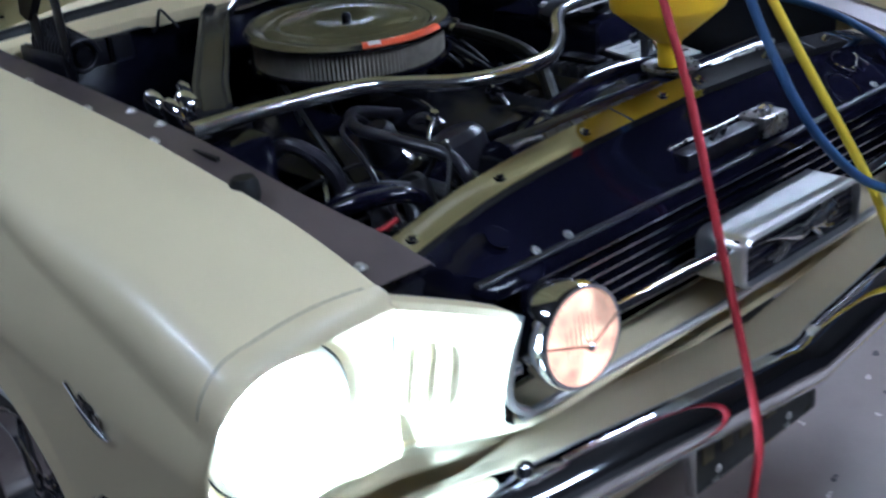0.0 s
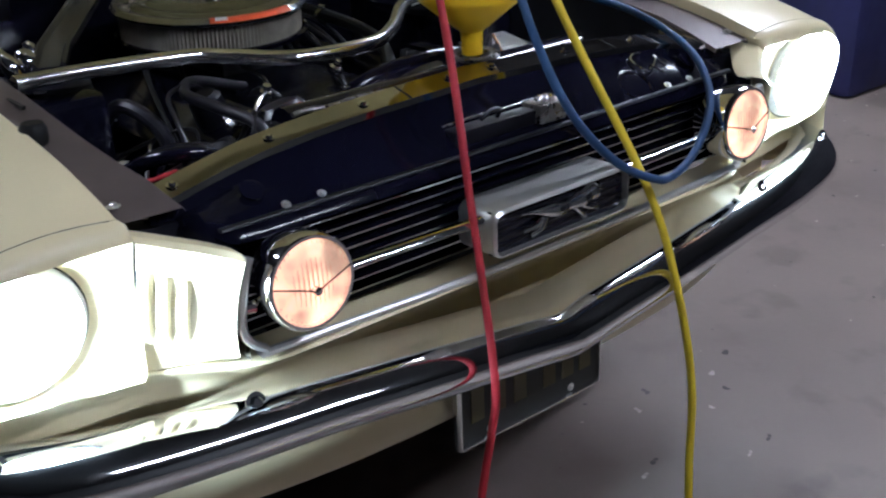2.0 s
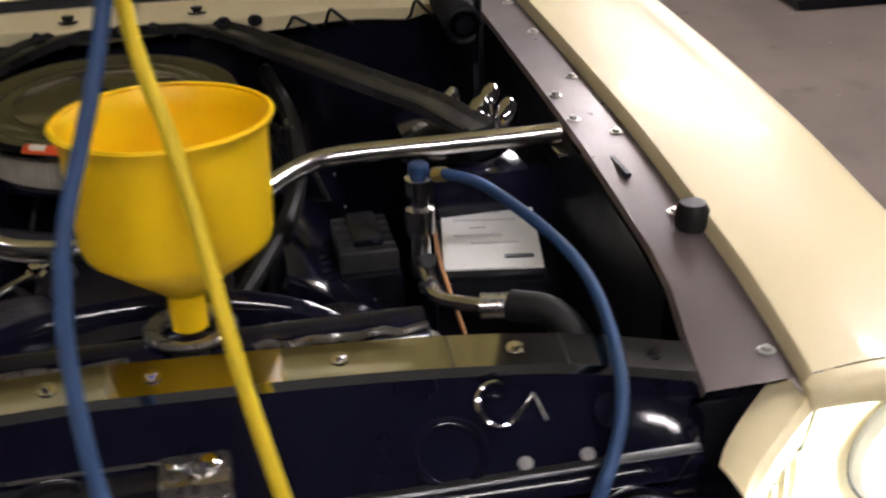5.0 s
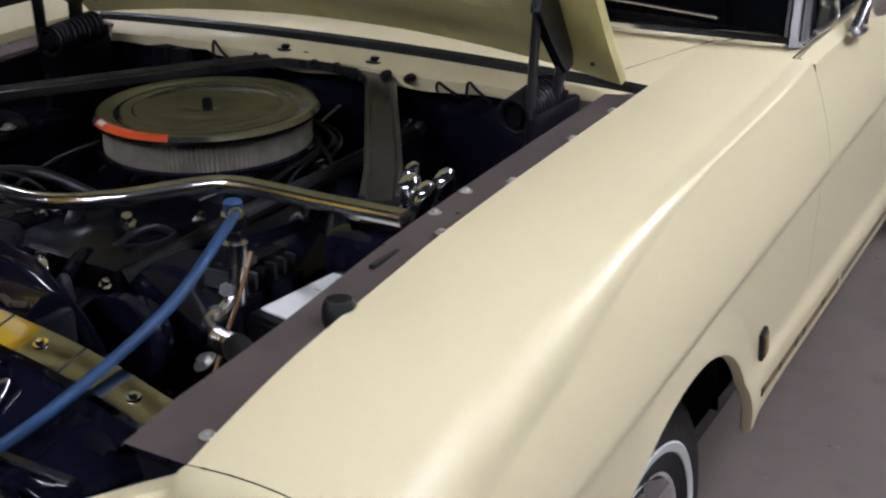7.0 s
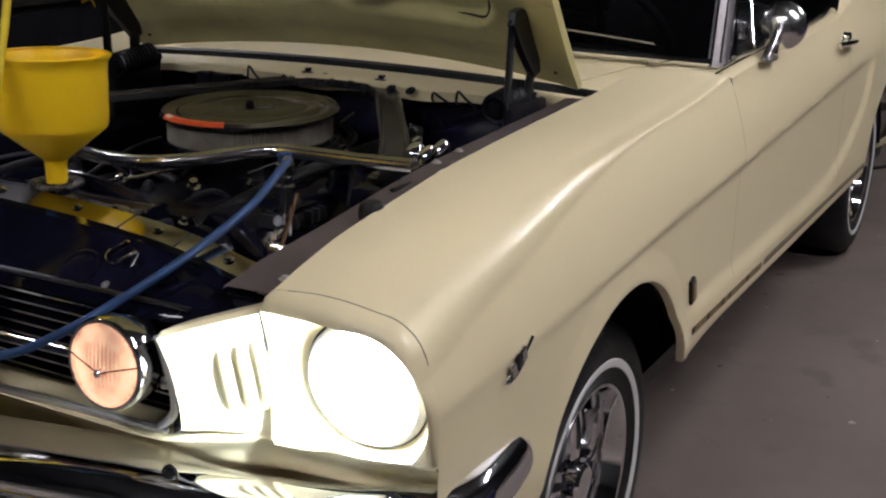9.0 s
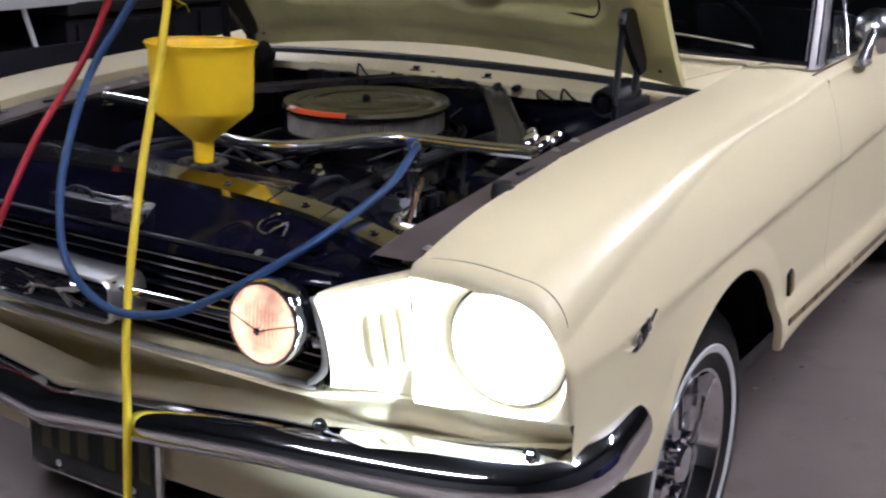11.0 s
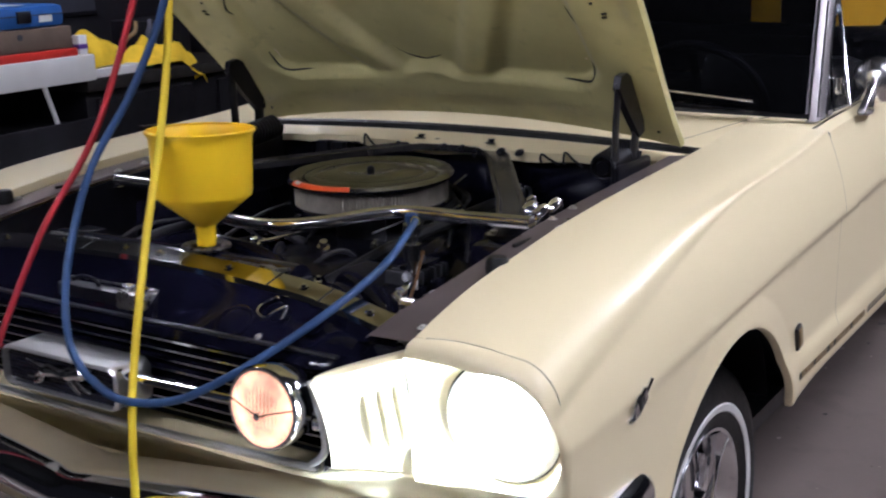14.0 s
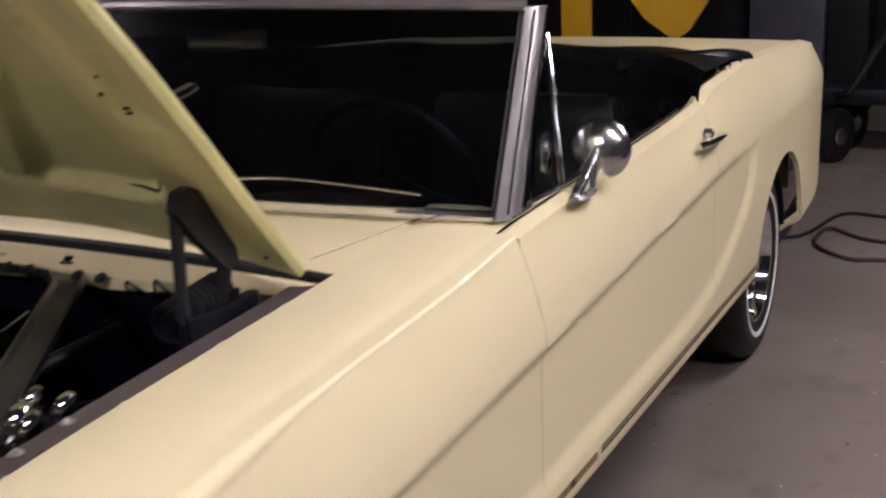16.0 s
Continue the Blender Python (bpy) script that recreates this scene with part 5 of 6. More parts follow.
# hinges
for s in (1, -1):
    h = bmesh.new()
    outline = [(0.955, 1.030), (0.963, 1.055), (0.990, 1.060), (1.008, 1.052), (1.080, 0.955), (1.086, 0.932), (1.062, 0.922), (1.000, 0.980), (0.978, 1.004)]
    a = [h.verts.new((s * 0.530, y, z)) for y, z in outline]
    h.faces.new(a)
    thick(h, 0.016)
    hg = part("bonnet_hinge", h, SATIN, car, "black bonnet hinge with flat arms")
    part("arm", tube([(s * 0.520, 0.968, 1.040), (s * 0.516, 0.970, 0.94), (s * 0.512, 0.975, 0.81)], 0.014, 8, flat=0.35, up=(1, 0, 0)), SATIN, hg)
    part("arm", tube([(s * 0.520, 1.066, 0.945), (s * 0.516, 1.060, 0.89), (s * 0.512, 1.045, 0.81)], 0.018, 8, flat=0.3, up=(1, 0, 0)), SATIN, hg)
    sg = part("spring_drum", spin([(0, 0), (0.014, 0), (0.016, 0.006), (0.016, 0.124), (0.014, 0.13), (0, 0.13)], aim((s * 0.492, 0.962, 0.868), (0, 1, 0.12)), 20), SATIN, hg, "black hinge spring")
    part("coil", tube([(s * 0.492 + 0.026 * math.cos(k * 0.7), 0.962 + 0.0013 * k, 0.868 + 0.00016 * k + 0.026 * math.sin(k * 0.7)) for k in range(100)], 0.0046, 8, 2), SATIN, sg)
    part("base_plate", box(s * 0.515 - 0.01, s * 0.515 + 0.01, 0.97, 1.14, 0.72, 0.875, 0.01), SATIN, hg)

# ---- windscreen, doors' trim and cabin ----
def ws(u, v):
    """A point of the windscreen: u across from -1 to 1, v up from 0 to 1."""
    x0 = lerp(0.757, 0.688, v)
    bow = 0.13 * (1 - u * u)
    y = lerp(1.485, 1.785, v) - bow * lerp(1.0, 0.75, v)
    return (x0 * u, y, lerp(0.930, 1.245, v) + 0.02 * (1 - u * u) * lerp(1, 0.6, v))


wsn = part("windscreen", thick(grid([[ws(u, v) for u in np.linspace(-1, 1, 25)] for v in np.linspace(0, 1, 9)]), 0.005), DIMGLASS, car, "curved clear windscreen glass, darkened in colour for the dim cabin")
wsn.visible_shadow = False
fr = part("windscreen_frame", tube([ws(u, -0.01) for u in np.linspace(-1, 1, 15)], 0.010, 8, 4), CHROME, car, "bright windscreen frame")
part("header", tube([Vector(ws(u, 1.0)) + Vector((0, 0.012, 0.008)) for u in np.linspace(-1, 1, 13)], 0.020, 10, 4, flat=0.7), PILLAR, fr)
for s in (1, -1):
    rows = []
    for v in np.linspace(-0.03, 1.02, 12):
        p = Vector(ws(s, v))
        rows.append([p + Vector((-s * 0.006, -0.003, 0.0)), p + Vector((s * 0.003, -0.010, 0)), p + Vector((s * 0.017, 0.010, 0)), p + Vector((s * 0.024, 0.042, 0)), p + Vector((s * 0.022, 0.064, 0)), p + Vector((s * 0.0, 0.066, 0))])
    part("pillar", grid(rows, loop=True, caps=True), PILLAR, fr, "satin grey windscreen pillar with bright edges")
    part("pillar_bead", tube([Vector(ws(s, v)) + Vector((s * 0.004, -0.011, 0)) for v in np.linspace(-0.02, 1, 8)], 0.0028, 8, 3), CHROME, fr)
    part("pillar_edge", tube([Vector(ws(s, v)) + Vector((s * 0.023, 0.058, 0)) for v in np.linspace(0, 1, 8)], 0.004, 8, 3), CHROME, fr)
    part("pillar_groove", tube([Vector(ws(s, v)) + Vector((s * 0.0185, 0.012, 0)) for v in np.linspace(0, 1, 8)], 0.002, 6, 3), RUBBER, fr)
    # vent window
    a, b, c = Vector((s * 0.785, 1.57, 0.934)), Vector((s * 0.79, 1.716, 0.936)), Vector((s * 0.724, 1.812, 1.20))
    q = new("vent_window")
    q.parent = car
    tagged(q, "small triangular quarter window in a bright frame")
    part("frame_bar", tube([b, c], 0.0046, 10, curve=False, flat=1.3), CHROME, q)
    part("frame_bar", tube([b - Vector((0, 0.016, 0)), c - Vector((0, 0.012, 0.02))], 0.0028, 8, curve=False), CHROME, q)
    part("frame_foot", tube([a, b], 0.006, 8, curve=False), DULLCHROME, q)
    g = bmesh.new()
    g.faces.new([g.verts.new(p) for p in (a, b, c, Vector((s * 0.746, 1.69, 1.08)))])
    gl = part("pane", thick(g, 0.004), GLASS, q)
    gl.visible_shadow = False
    part("latch", box(-0.006, 0.006, -0.012, 0.012, -0.02, 0.02, 0.003, m=pose(s * 0.772, 1.675, 0.985)), CHROME, q)
    # door top trim
    part("belt_trim", tube([(s * (side_x(y, edge_z(y) - 0.022) - 0.045), y, edge_z(y) + 0.002) for y in (1.50, 1.8, 2.1, 2.4, 2.52)], 0.005, 8), DULLCHROME, car)
# wing mirror on the driver's door
mi = new("door_mirror")
mi.parent = car
tagged(mi, "round chrome door mirror on a stalk")
mm = aim((0.832, 1.800, 0.992), (0.10, -1, 0.10))
part("mirror_head", spin([(0.0, 0.032), (0.02, 0.031), (0.042, 0.024), (0.055, 0.010), (0.058, -0.004), (0.054, -0.010), (0, -0.010)], mm, 32), BAR, mi)
part("stalk", tube([(0.835, 1.658, 0.930), (0.836, 1.705, 0.958), (0.834, 1.765, 0.990), (0.832, 1.79, 0.992)], [0.010] * 8 + [0.009] * 8 + [0.008] * 9, 12), BAR, mi)
part("stalk_brace", tube([(0.835, 1.745, 0.930), (0.836, 1.75, 0.952), (0.834, 1.765, 0.985)], 0.006, 10), BAR, mi)
part("foot", spin([(0.026, 0), (0.026, 0.006), (0.018, 0.012), (0.009, 0.02), (0, 0.02)], pose(0.832, 1.705, edge_z(1.705) - 0.006, 0, 12) @ Matrix.Diagonal((0.55, 2.5, 0.5, 1)), 24), BAR, mi)
# door handles
for s in (1, -1):
    dh = new("door_handle")
    dh.parent = car
    tagged(dh, "chrome push-button door handle")
    X = side_x(2.42, 0.86)
    part("grip", tube([(s * (X + 0.002), 2.44, 0.893), (s * (X + 0.018), 2.47, 0.896), (s * (X + 0.022), 2.55, 0.896), (s * (X + 0.016), 2.62, 0.893), (s * (X + 0.002), 2.645, 0.890)], 0.0105, 10, flat=0.75), CHROME, dh)
    part("button", spin([(0.012, 0), (0.012, 0.018), (0.008, 0.022), (0, 0.022)], aim((s * X, 2.50, 0.916), (s, 0, 0)), 18), CHROME, dh)
    part("escutcheon", spin([(0.018, 0), (0.016, 0.004), (0, 0.004)], aim((s * X, 2.50, 0.910), (s, 0, 0)), 20), CHROME, dh)
    part("lock", spin([(0.009, 0), (0.009, 0.004), (0, 0.005)], aim((s * (X + 0.002), 2.565, 0.838), (s, 0, 0)), 14), DARKSTEEL, dh)
# wipers
for x0, pts in ((0.18, [(0.10, 1.335, 0.968), (0.30, 1.37, 0.985), (0.42, 1.405, 0.985), (0.64, 1.455, 0.962)]), (-0.30, [(-0.36, 1.33, 0.965), (-0.12, 1.36, 0.985), (0.06, 1.42, 1.03), (0.16, 1.47, 1.075)])):
    w = part("wiper", tube(pts, 0.0042, 8, flat=0.6), BAR, car, "bright metal windscreen wiper")
    part("wiper_blade", tube([Vector(p) + Vector((0.0, -0.012, 0.004)) for p in pts[1:]], 0.0026, 6), DULLCHROME, w)
    part("pivot", spin([(0.014, 0), (0.014, 0.012), (0.008, 0.02), (0, 0.02)], pose(pts[0][0], pts[0][1], 0.948), 14), CHROME, w)
# cabin
part("cabin_tub", grid([[(x, 1.50, 0.3), (x, 2.0, 0.28), (x, 3.0, 0.35)] for x in (-0.74, 0, 0.74)]), VINYL, car)
for s in (1, -1):
    part("door_card", grid([[(s * 0.775, y, z) for z in (0.28, 0.6, edge_z(y) - 0.006)] for y in np.linspace(1.48, 3.0, 8)]), VINYL, car, "black vinyl door lining")
part("dashboard", tube([(-0.70, 1.62, 0.86), (-0.3, 1.56, 0.885), (0.3, 1.56, 0.885), (0.70, 1.62, 0.86)], 0.10, 14, flat=0.55), VINYL, car, "black padded dashboard")
stw = part("steering_wheel", spin([(0.185 + 0.012 * math.cos(a), 0.012 * math.sin(a)) for a in np.linspace(0, 2 * math.pi, 11)], aim((0.36, 1.86, 0.90), (0, 0.9, 0.42)), 40), SATIN, car, "black steering wheel")
for k in range(3):
    part("wheel_spoke", box(0, 0.18, -0.012, 0.012, -0.003, 0.003, 0.002, m=aim((0.36, 1.86, 0.90), (0, 0.9, 0.42), 90 + 120 * k)), DULLCHROME, stw)
for s in (1, -1):
    seat = new("front_seat")
    seat.parent = car
    tagged(seat, "black vinyl bucket seat")
    part("cushion", box(s * 0.36 - 0.26, s * 0.36 + 0.26, 1.98, 2.48, 0.42, 0.58, 0.05), VINYL, seat)
    part("backrest", box(-0.26, 0.26, -0.06, 0.06, 0, 0.50, 0.05, m=pose(s * 0.36, 2.50, 0.50, -12)), VINYL, seat)
part("rear_seat", box(-0.62, 0.62, 2.72, 2.95, 0.45, 0.90, 0.05), VINYL, car, "black vinyl rear seat")
part("rear_view_mirror", box(-0.10, 0.10, -0.012, 0.012, -0.026, 0.026, 0.011, m=pose(0.0, 1.80, 1.185, 12)), DULLCHROME, car, "rear-view mirror")
# folded roof under its boot, rear deck
rows = []
for i in range(25):
    u = lerp(-1, 1, i / 24)
    yf = 2.98 - 0.36 * abs(u) ** 4
    yb = 3.42 - 0.17 * abs(u) ** 3
    h = 1.052 - 0.012 * abs(u) ** 3
    rows.append([(0.80 * u, yf, 0.90), (0.81 * u, yf - 0.01, h - 0.02), (0.81 * u, yf + 0.04, h + 0.01 + 0.006 * math.sin(u * 17)), (0.81 * u, lerp(yf, yb, 0.5), h + 0.012 + 0.005 * math.sin(u * 11)), (0.80 * u, yb - 0.03, h - 0.015), (0.79 * u, yb, 1.0)])
tb = part("roof_boot", grid(rows), VINYL, car, "folded black soft top under its vinyl boot")
for s in (1, -1):
    for k in range(3):
        t = k / 2
        bolt((s * 0.806, lerp(2.80, 3.06, t), 1.032), (s, 0, 0.4), tb, 0.0055, DULLCHROME)
rows = []
for j in range(13):
    y = lerp(3.05, 4.5, j / 12)
    w = widest(y) - 0.07 - 0.02 * ease(4.2, 4.5, y)
    rows.append([(w * u, y, edge_z(y) + 0.012 * (1 - u * u) - 0.004) for u in np.linspace(-1, 1, 17)])
for s in (1, -1):
    part("roof_fold", tube([(s * 0.50, 2.93, 1.020), (s * 0.64, 2.96, 1.034), (s * 0.745, 3.06, 1.038), (s * 0.785, 3.20, 1.022)], 0.034, 12, flat=0.8), VINYL, tb, "bunched black roof cloth")
    part("roof_clip", tube([(s * 0.70, 2.66, 0.938), (s * 0.702, 2.68, 0.956), (s * 0.70, 2.70, 0.952)], 0.006, 8), CHROME, tb, "small chrome roof clip")
    part("roof_clip", tube([(s * 0.72, 2.86, 0.950), (s * 0.722, 2.885, 0.976), (s * 0.724, 2.90, 0.992)], 0.005, 8), CHROME, tb, "small chrome roof clip")
part("rear_deck", grid(rows), CREAM, car, "cream boot lid and rear deck")
rows = [[(x, 4.5 + 0.02 * (1 - (x / 0.72) ** 2), z) for z in (0.95, 0.9, 0.7, 0.5, 0.38)] for x in np.linspace(-0.70, 0.70, 11)]
part("tail_panel", grid(rows), CREAM, car)
part("rear_bumper", tube([(-0.70, 4.53, 0.50), (-0.6, 4.6, 0.50), (0, 4.63, 0.50), (0.6, 4.6, 0.50), (0.70, 4.53, 0.50)], 0.05, 12, flat=1.1), CHROME, car, "chrome rear bumper")
part("underbody", box(-0.74, 0.74, 0.35, 4.4, 0.24, 0.28), SATIN, car)

# ---- loose things in and over the engine bay ----
fn = thing("funnel", "bright yellow plastic funnel standing in the radiator neck", "funnel")
part("bowl", thick(spin([(0.092, 1.006), (0.090, 1.002), (0.0855, 0.996), (0.0843, 0.985), (0.0832, 0.94), (0.0815, 0.899), (0.0795, 0.893), (0.024, 0.848), (0.0165, 0.842), (0.0150, 0.836), (0.0138, 0.804)], n=56), 0.0025), YELLOW, fn, "wide yellow bowl with a cone below")
part("rim", spin([(0.0908 + 0.0022 * math.cos(a), 1.0050 + 0.0020 * math.sin(a)) for a in np.linspace(0, 2 * math.pi, 9)], n=56), YELLOW, fn)
fn.matrix_basis = LEVEL @ pose(0.076, 0.248, 0)


def hose(name, pts, r, material, label):
    h = thing(name, label, "hose", "gauge hoses")
    h.matrix_basis = LEVEL
    part("hose_line", tube(pts, r * 0.92, 12, 8), material, h)
    return h


hy = hose("yellow_hose", [(0.05, 0.30, 1.60), (0.058, 0.235, 1.34), (0.062, 0.195, 1.12), (0.090, 0.142, 1.0), (0.124, 0.059, 0.827), (0.174, -0.030, 0.63), (0.206, -0.068, 0.475), (0.226, -0.095, 0.291), (0.225, -0.10, 0.128), (0.212, -0.12, -0.02), (0.17, -0.20, -0.115), (0.05, -0.36, -0.1388), (-0.15, -0.50, -0.1441), (-0.4, -0.6, -0.1479)], 0.0070, YHOSE, "yellow rubber service hose hanging to the floor")
hr = hose("red_hose", [(0.0, 0.31, 1.60), (-0.02, 0.24, 1.30), (-0.073, 0.159, 1.016), (-0.122, 0.065, 0.846), (-0.157, -0.002, 0.691), (-0.175, -0.042, 0.588), (-0.203, -0.095, 0.455), (-0.220, -0.102, 0.385), (-0.240, -0.10, 0.285), (-0.26, -0.10, 0.12), (-0.275, -0.12, -0.02), (-0.31, -0.20, -0.118), (-0.40, -0.36, -0.1398), (-0.6, -0.5, -0.1451)], 0.0063, RHOSE, "red rubber service hose hanging to the floor")
hb = hose("blue_hose", [(0.025, 0.31, 1.60), (0.078, 0.205, 1.28), (0.046, 0.145, 1.10), (0.004, 0.074, 0.963), (0.005, 0.018, 0.847), (0.028, -0.022, 0.762), (0.077, -0.055, 0.694), (0.149, -0.066, 0.652), (0.205, -0.055, 0.638), (0.279, -0.036, 0.650), (0.348, -0.009, 0.686), (0.401, 0.033, 0.724), (0.444, 0.117, 0.769), (0.450, 0.255, 0.813), (0.400, 0.401, 0.838), (0.363, 0.470, 0.835), (0.347, 0.492, 0.828)], 0.0070, BHOSE, "blue rubber service hose looping to a valve")
for h, p, q in ((hy, (0.05, 0.30, 1.60), (0.0515, 0.288, 1.555)), (hr, (0.0, 0.31, 1.60), (-0.003, 0.298, 1.555))):
    part("crimp_sleeve", rod(p, q, 0.0095, 14), BRASS, h, "brass crimp sleeve")
part("brass_end", tube([(0.360, 0.474, 0.8345), (0.352, 0.485, 0.830)], 0.0085, 10, curve=False), BRASS, hb, "brass hose end")

# ---- workbench side ----
def simple(name, label, category, bm, material, group="", part_name="body"):
    t = thing(name, label, category, group)
    part(part_name, bm, material, t)
    return t


wt = thing("work_table", "white metal table with angled legs", "table")
part("tabletop", box(-3.2, -2.2, 0.6, 2.03, 0.926, 1.030, 0.006), WHITEPAINT, wt)
for y in (0.80, 1.80):
    part("leg", rod((-2.24, y, 0.928), (-2.2, y + 0.24, 0.0), 0.010), WHITEPAINT, wt)
    part("leg", rod((-3.1, y, 0.928), (-3.15, y + 0.24, 0.0), 0.010), WHITEPAINT, wt)
simple("red_tray", "flat red metal tray lying on the table", "tray", box(-3.1, -2.21, 0.65, 1.96, 1.030, 1.062, 0.006), RED)
cb = simple("cardboard_carton", "brown cardboard carton on the red tray", "carton", box(-3.1, -2.215, 0.65, 1.945, 1.062, 1.148, 0.01), BROWN)
for y in (1.40, 1.55, 1.70):
    part("hand_hole", spin([(0, 0), (0.012, 0.0), (0.012, 0.002), (0, 0.002)], aim((-2.215, y, 1.12), (1, 0, 0)), 14), INK, cb)
bc = simple("blue_case", "blue plastic case with a white sticker", "case", box(-3.0, -2.22, 0.70, 1.925, 1.148, 1.235, 0.03), BLUE)
part("sticker", box(-2.40, -2.26, 1.66, 1.77, 1.234, 1.237), PAPER, bc)
part("sticker", box(-2.2215, -2.2185, 1.80, 1.86, 1.17, 1.195), PAPER, bc)
part("latch", box(-2.224, -2.21, 1.70, 1.76, 1.17, 1.215, 0.004), SATIN, bc)
part("lid_seam", box(-2.97, -2.217, 0.73, 1.928, 1.196, 1.199), INK, bc)
sp2 = simple("small_carton", "small white carton with a violet band on the table", "carton", box(-2.265, -2.222, 1.978, 2.018, 1.030, 1.105, 0.003), PAPER)
part("band", box(-2.266, -2.221, 1.977, 2.019, 1.052, 1.070), mat("violet_print", (0.12, 0.05, 0.28), 0.5), sp2)
simple("paper_stack", "loose pale papers on the blue case", "paper", box(-2.9, -2.3, 1.04, 1.64, 1.236, 1.26, 0.004), PAPER)
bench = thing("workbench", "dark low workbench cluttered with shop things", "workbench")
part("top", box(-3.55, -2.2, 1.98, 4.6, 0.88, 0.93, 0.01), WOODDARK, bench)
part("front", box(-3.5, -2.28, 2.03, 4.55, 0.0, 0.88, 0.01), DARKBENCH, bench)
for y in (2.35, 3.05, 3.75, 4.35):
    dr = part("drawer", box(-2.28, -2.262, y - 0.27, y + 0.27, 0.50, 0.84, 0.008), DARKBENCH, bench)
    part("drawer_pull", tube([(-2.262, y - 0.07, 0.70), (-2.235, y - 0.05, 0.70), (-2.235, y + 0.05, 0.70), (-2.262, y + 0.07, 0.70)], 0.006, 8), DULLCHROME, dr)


def rag(at, sx, sy, h, seed, droop=0.0):
    """A crumpled cloth: a low heap with folds, its far end hanging over the bench edge."""
    rnd = random.Random(seed)
    ph = [rnd.uniform(0, 6) for _ in range(6)]
    rows = []
    for i in range(41):
        u = i / 40 * 2 - 1
        row = []
        for v in np.linspace(-1, 1, 49):
            ux, vy = u * math.sqrt(1 - v * v * 0.42), v * math.sqrt(1 - u * u * 0.42)
            e = max(0.0, 1 - ux * ux - vy * vy)
            ridge = 1 - abs(math.sin(2.0 * ux + 1.4 * vy + ph[0] + 0.9 * math.sin(2.2 * vy + ph[1])))
            fine = 1 - abs(math.sin(5 * ux - 3.2 * vy + ph[2] + 1.3 * math.sin(2.5 * ux + ph[3])))
            z = at[2] + 0.006 + h * e**0.45 * (0.35 + 0.45 * ridge + 0.25 * fine)
            x = at[0] + sx * ux * (1 + 0.10 * math.sin(4 * vy + ph[4]))
            y = at[1] + sy * vy * (1 + 0.10 * math.sin(4 * ux + ph[5]))
            hang = max(0.0, vy - 0.25) * droop
            row.append((x + hang * 0.9, y, z - hang * (1.0 + 0.15 * math.sin(9 * ux + ph[1]))))
        rows.append(row)
    t = thing("cloth", "crumpled yellow shop cloth on the bench", "cloth", "shop cloths")
    part("cloth_fold", thick(grid(rows), 0.004), CLOTH, t)


simple("carton_lid", "white folded paper carton under a yellow cloth", "carton", box(-2.6, -2.22, 2.04, 2.30, 0.93, 0.965, 0.004), PAPER)
rag((-2.34, 2.13, 0.965), 0.10, 0.13, 0.175, 3)
rag((-2.33, 2.47, 0.945), 0.11, 0.19, 0.120, 8, 0.13)
simple("bottle", "clear plastic bottle on the bench", "bottle", spin([(0, 0.93), (0.022, 0.93), (0.024, 0.95), (0.024, 1.06), (0.011, 1.095), (0.010, 1.12), (0, 1.12)], pose(-2.48, 2.60, 0), 20), GREYPLASTIC)
for k, (y, h, w, m) in enumerate(((2.19, 0.03, 0.05, DARKBENCH), (2.24, 0.02, 0.06, PAPER), (2.75, 0.18, 0.14, DARKBENCH), (3.2, 0.24, 0.2, DARKBENCH), (3.75, 0.16, 0.16, GREYPLASTIC))):
    simple("shop_box", "small dark box of shop supplies on the bench", "box", box(-2.75, -2.75 + w * 1.6, y - w, y + w, 0.93, 0.93 + h, 0.008), m, "boxes on the bench")
simple("paint_tin", "dark round tin standing on the bench", "tin", spin([(0, 0.93), (0.045, 0.93), (0.047, 0.935), (0.046, 1.04), (0.048, 1.045), (0.040, 1.05), (0, 1.048)], pose(-2.52, 2.27, 0), 24), DARKSTEEL)
simple("rolled_hose", "dark red rolled hose lying on the bench", "hose", tube([(-2.46 + 0.05 * math.cos(k * 0.6), 2.36 + 0.05 * math.sin(k * 0.6), 0.940 + 0.0016 * k) for k in range(44)], 0.008, 8, 2), RHOSE)
simple("spray_lance", "brass spray gun lying on the bench", "spray gun", tube([(-2.42, 2.40, 0.939), (-2.44, 2.39, 0.98), (-2.45, 2.42, 1.04), (-2.45, 2.48, 1.075), (-2.45, 2.49, 1.12)], 0.009, 8), GOLD)
simple("air_hose_coil", "coiled red air hose hung on the wall", "hose", tube([(-3.585 + 0.0006 * k, 3.85 + 0.12 * math.cos(k * 0.5), 1.24 + 0.26 * math.sin(k * 0.5)) for k in range(60)], 0.011, 8, 2), RHOSE)
# shelf and tangle under the white table
sh = thing("low_shelf", "dark shelf under the white table with tangled leads", "shelf")
part("board", box(-3.2, -2.3, 0.3, 2.05, 0.70, 0.745, 0.006), DARKBENCH, sh)
part("front_panel", box(-2.185, -2.165, 0.3, 2.02, 0.0, 0.785, 0.006), DARKBENCH, sh)
for y in (0.34, 2.0):
    part("upright", box(-2.36, -2.31, y - 0.02, y + 0.02, 0.0, 0.70, 0.004), DARKBENCH, sh)
rnd = random.Random(21)
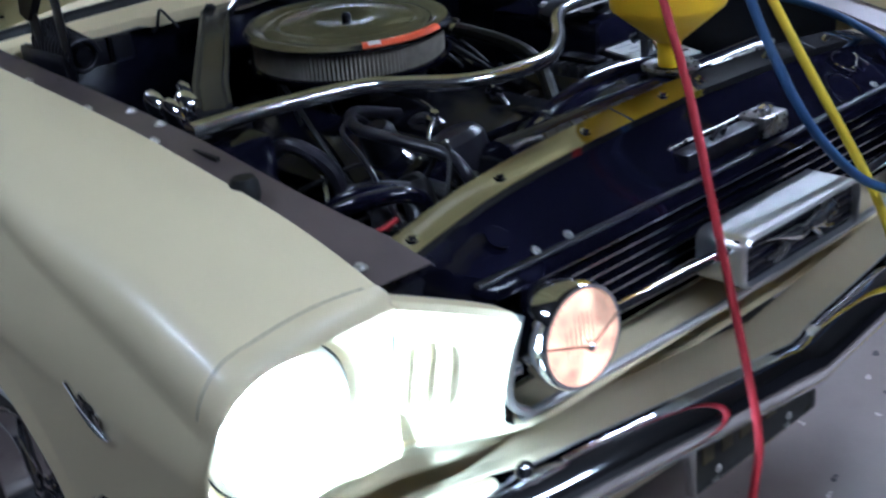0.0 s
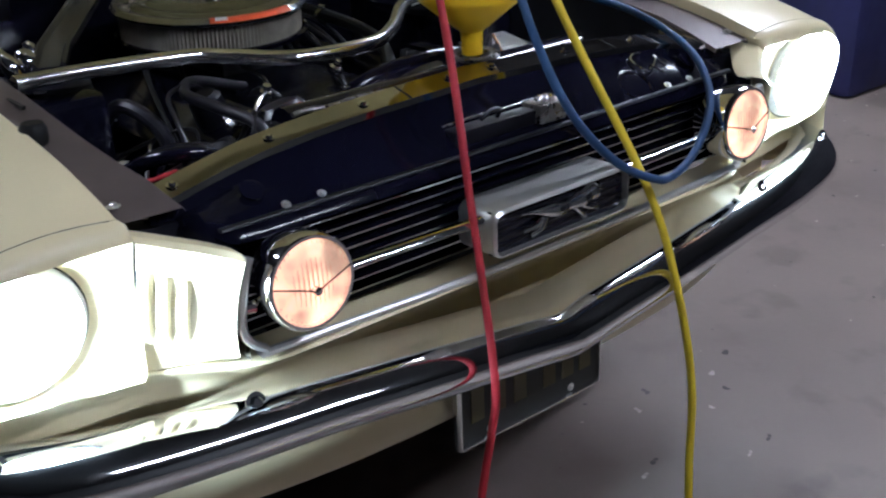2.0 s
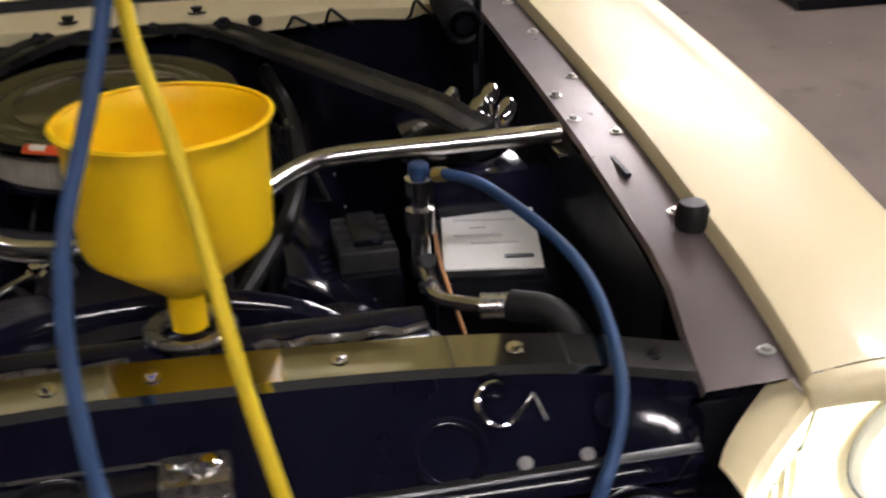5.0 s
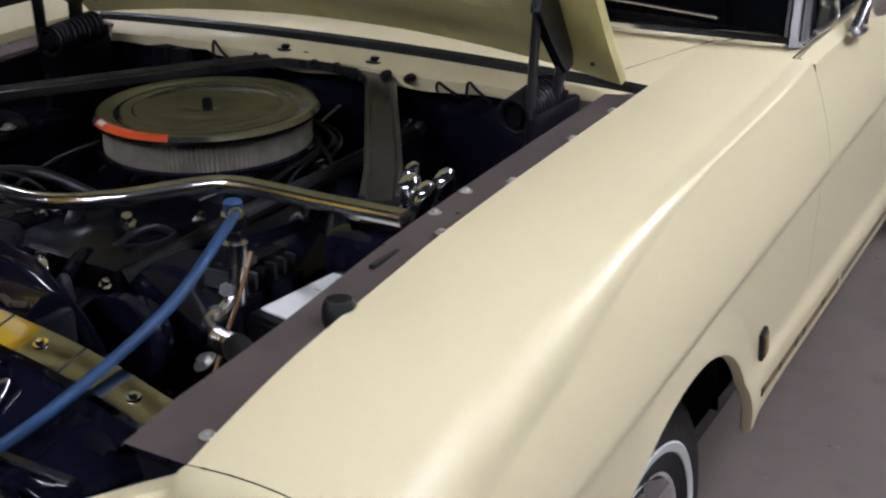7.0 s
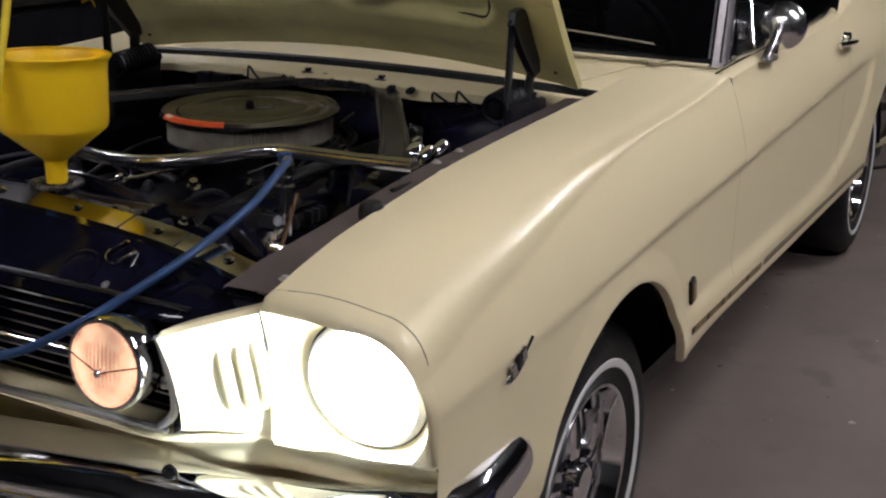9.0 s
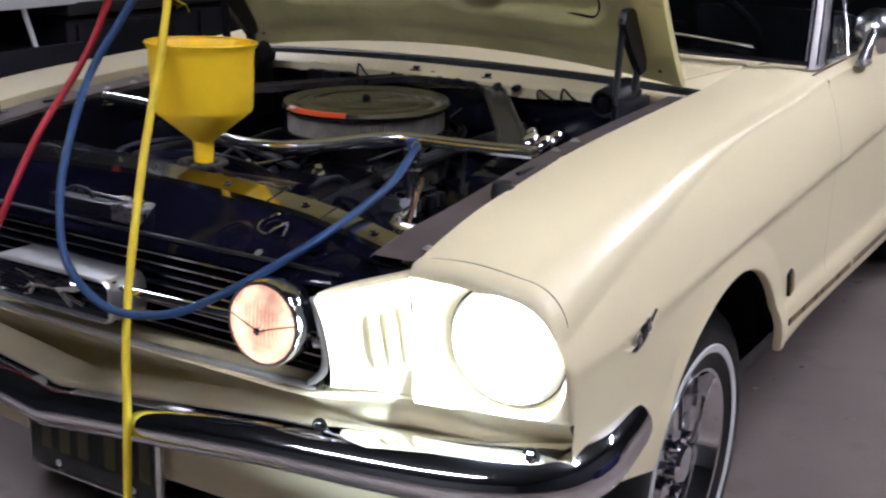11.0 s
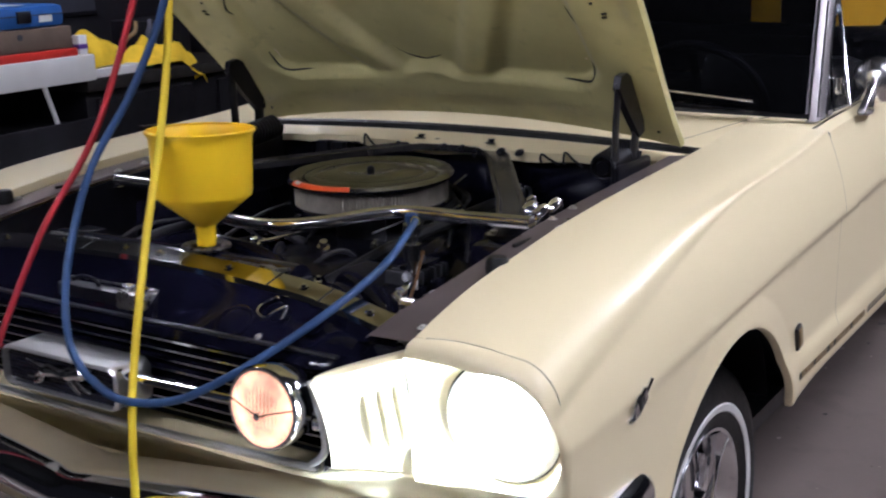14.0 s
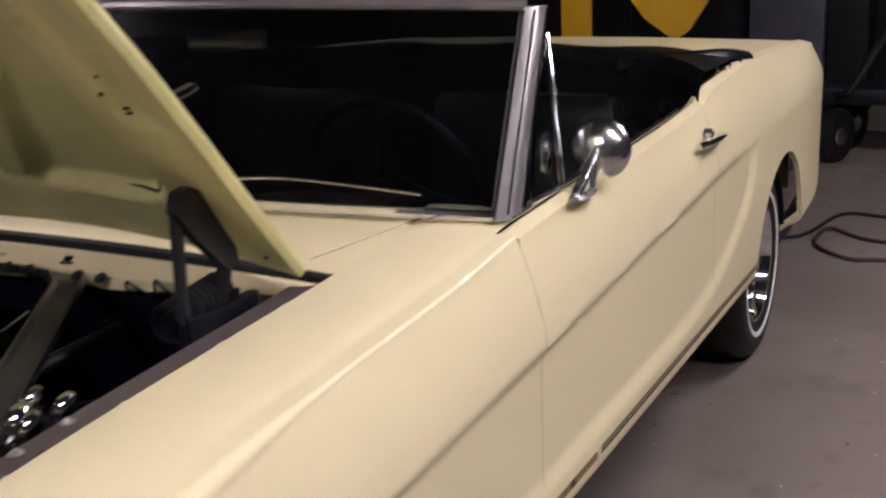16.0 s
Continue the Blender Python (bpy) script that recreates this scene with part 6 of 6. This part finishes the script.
for k in range(7):
    y0 = 0.75 + 0.15 * k
    lead = thing("coiled_lead", "grey coiled lead heaped on the dark shelf", "cable", "leads on the shelf")
    part("loop", tube([(-2.55 + rnd.uniform(-0.04, 0.04) + 0.09 * math.cos(a), y0 + 0.10 * math.sin(a), 0.757 + 0.011 * a + rnd.uniform(0, 0.003)) for a in np.arange(0, 11, 0.8)], 0.010, 8, 5), (SATIN, GREYPLASTIC, WOODDARK)[k % 3], lead)
simple("green_cap", "green plastic cap lying on the bench", "cap", spin([(0, 0.93), (0.022, 0.93), (0.022, 0.95), (0.012, 0.955), (0, 0.955)], pose(-2.33, 2.43, 0), 16), mat("green_plastic", (0.02, 0.20, 0.06), 0.4))
wp = thing("wall_panel", "grey board fixed to the wall above the bench", "board")
part("board", box(-3.60, -3.575, 2.2, 3.25, 1.09, 1.9, 0.004), GREYPLASTIC, wp)
part("edge_strip", box(-3.575, -3.565, 2.2, 3.25, 1.09, 1.11, 0.002), DARKBENCH, wp)
simple("tool_cabinet", "dark tall cabinet against the wall", "cabinet", box(-3.58, -3.1, -0.9, 0.5, 0, 1.9, 0.01), DARKBENCH)
# ---- far end behind the car ----
yg = thing("yellow_guard", "yellow sheet metal machine guard on dark posts", "machine guard")
part("sheet", box(-1.02, -0.832, 6.5, 6.53, 0.67, 1.8, 0.004), YSHEET, yg)
part("post", box(-1.0, -0.94, 6.53, 6.59, 0.0, 1.75, 0.004), DARKBENCH, yg)
h = bmesh.new()
vs = [h.verts.new((x, 6.5, z)) for x, z in ((-0.62, 1.5), (-0.588, 0.93), (-0.50, 0.816), (-0.324, 0.693), (-0.238, 0.748), (-0.13, 0.923), (-0.10, 1.5))]
h.faces.new(vs)
yh = thing("yellow_hopper", "yellow sheet metal hopper on a dark post", "hopper")
part("sheet", thick(h, 0.05), YSHEET, yh)
part("post", box(-0.40, -0.30, 6.56, 6.66, 0.0, 1.4, 0.004), DARKBENCH, yh)


def locker(label, x0, x1, y0, y1, h, material):
    t = thing("locker", label, "locker", "lockers at the far end")
    part("body", box(x0, x1, y0, y1, 0.0, h, 0.012), material, t)
    n = max(1, round((x1 - x0) / 0.45))
    for k in range(n):
        a, b2 = lerp(x0, x1, k / n) + 0.012, lerp(x0, x1, (k + 1) / n) - 0.012
        d = part("locker_door", box(a, b2, y0 - 0.014, y0, 0.08, h - 0.03, 0.005), material, t)
        part("pull", box(b2 - 0.05, b2 - 0.035, y0 - 0.03, y0 - 0.012, h * 0.5 - 0.06, h * 0.5 + 0.06, 0.003), DARKSTEEL, d)
        for j in range(4):
            part("vent_slot", box(a + 0.08, b2 - 0.08, y0 - 0.0165, y0 - 0.013, h - 0.22 + 0.035 * j, h - 0.21 + 0.035 * j), INK, d)


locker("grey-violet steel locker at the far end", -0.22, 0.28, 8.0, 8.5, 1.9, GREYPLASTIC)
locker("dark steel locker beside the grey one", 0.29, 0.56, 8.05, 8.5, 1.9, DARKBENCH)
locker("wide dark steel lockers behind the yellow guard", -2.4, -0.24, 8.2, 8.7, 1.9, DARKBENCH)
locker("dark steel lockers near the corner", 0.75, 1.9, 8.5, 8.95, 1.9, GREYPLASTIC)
tl = thing("trolley", "black low trolley on rubber wheels", "trolley")
part("deck", box(0.40, 1.30, 6.64, 7.0, 0.32, 0.41, 0.01), SATIN, tl)
part("drawbar", tube([(0.56, 6.66, 0.37), (0.64, 6.58, 0.398), (0.80, 6.56, 0.68), (0.93, 6.55, 0.90)], 0.022, 10, curve=False), DARKSTEEL, tl)
for x, y in ((0.575, 6.60), (1.2, 6.62), (0.60, 6.98), (1.2, 6.98)):
    wv = part("trolley_wheel", spin([(0, -0.05), (0.12, -0.05), (0.150, -0.035), (0.156, 0.0), (0.150, 0.035), (0.12, 0.05), (0, 0.05)], aim((x, y, 0.156), (0.9, -0.45, 0)), 28), RUBBER, tl)
    part("hub", spin([(0, 0.045), (0.055, 0.05), (0.045, 0.058), (0, 0.058)], aim((x, y, 0.156), (0.9, -0.45, 0)), 18), DULLCHROME, wv)
cd = thing("floor_cable", "dark extension cable lying in loops on the floor", "cable")
part("cable_line", tube([(0.30, 4.8, 0.008), (0.598, 4.94, 0.008), (0.70, 5.065, 0.008), (0.794, 5.42, 0.008), (0.992, 5.424, 0.008), (1.5, 5.3, 0.008)], 0.009, 8), RUBBER, cd)
part("cable_line", tube([(1.6, 4.78, 0.009), (1.07, 4.73, 0.009), (0.92, 4.709, 0.009), (0.771, 4.853, 0.012), (0.75, 5.03, 0.014), (0.795, 5.14, 0.014), (1.02, 5.0, 0.009), (1.6, 5.08, 0.009)], 0.009, 8), mat("dark_red_cable", (0.03, 0.015, 0.015), 0.5), cd)
# ---- beside the car ----
tc = thing("storage_chest", "dark blue covered chest standing on the floor", "chest")
part("body", box(2.92, 3.9, 1.25, 3.0, 0.0, 0.72, 0.04), mat("navy_cover", (0.016, 0.018, 0.085), 0.6, var=0.3, scale=4, bump=0.4, bscale=9), tc)
part("lid", box(2.90, 3.92, 1.23, 3.02, 0.72, 0.80, 0.03), GREYPLASTIC, tc)
simple("floor_tray", "black flat drip tray lying on the floor", "tray", thick(grid([[(x, y, 0.004 + (0.05 if x in (2.62, 3.12) or y in (3.92, 4.4) else 0)) for x in (2.62, 2.64, 3.10, 3.12)] for y in (3.92, 3.94, 4.38, 4.4)]), 0.004), SATIN)
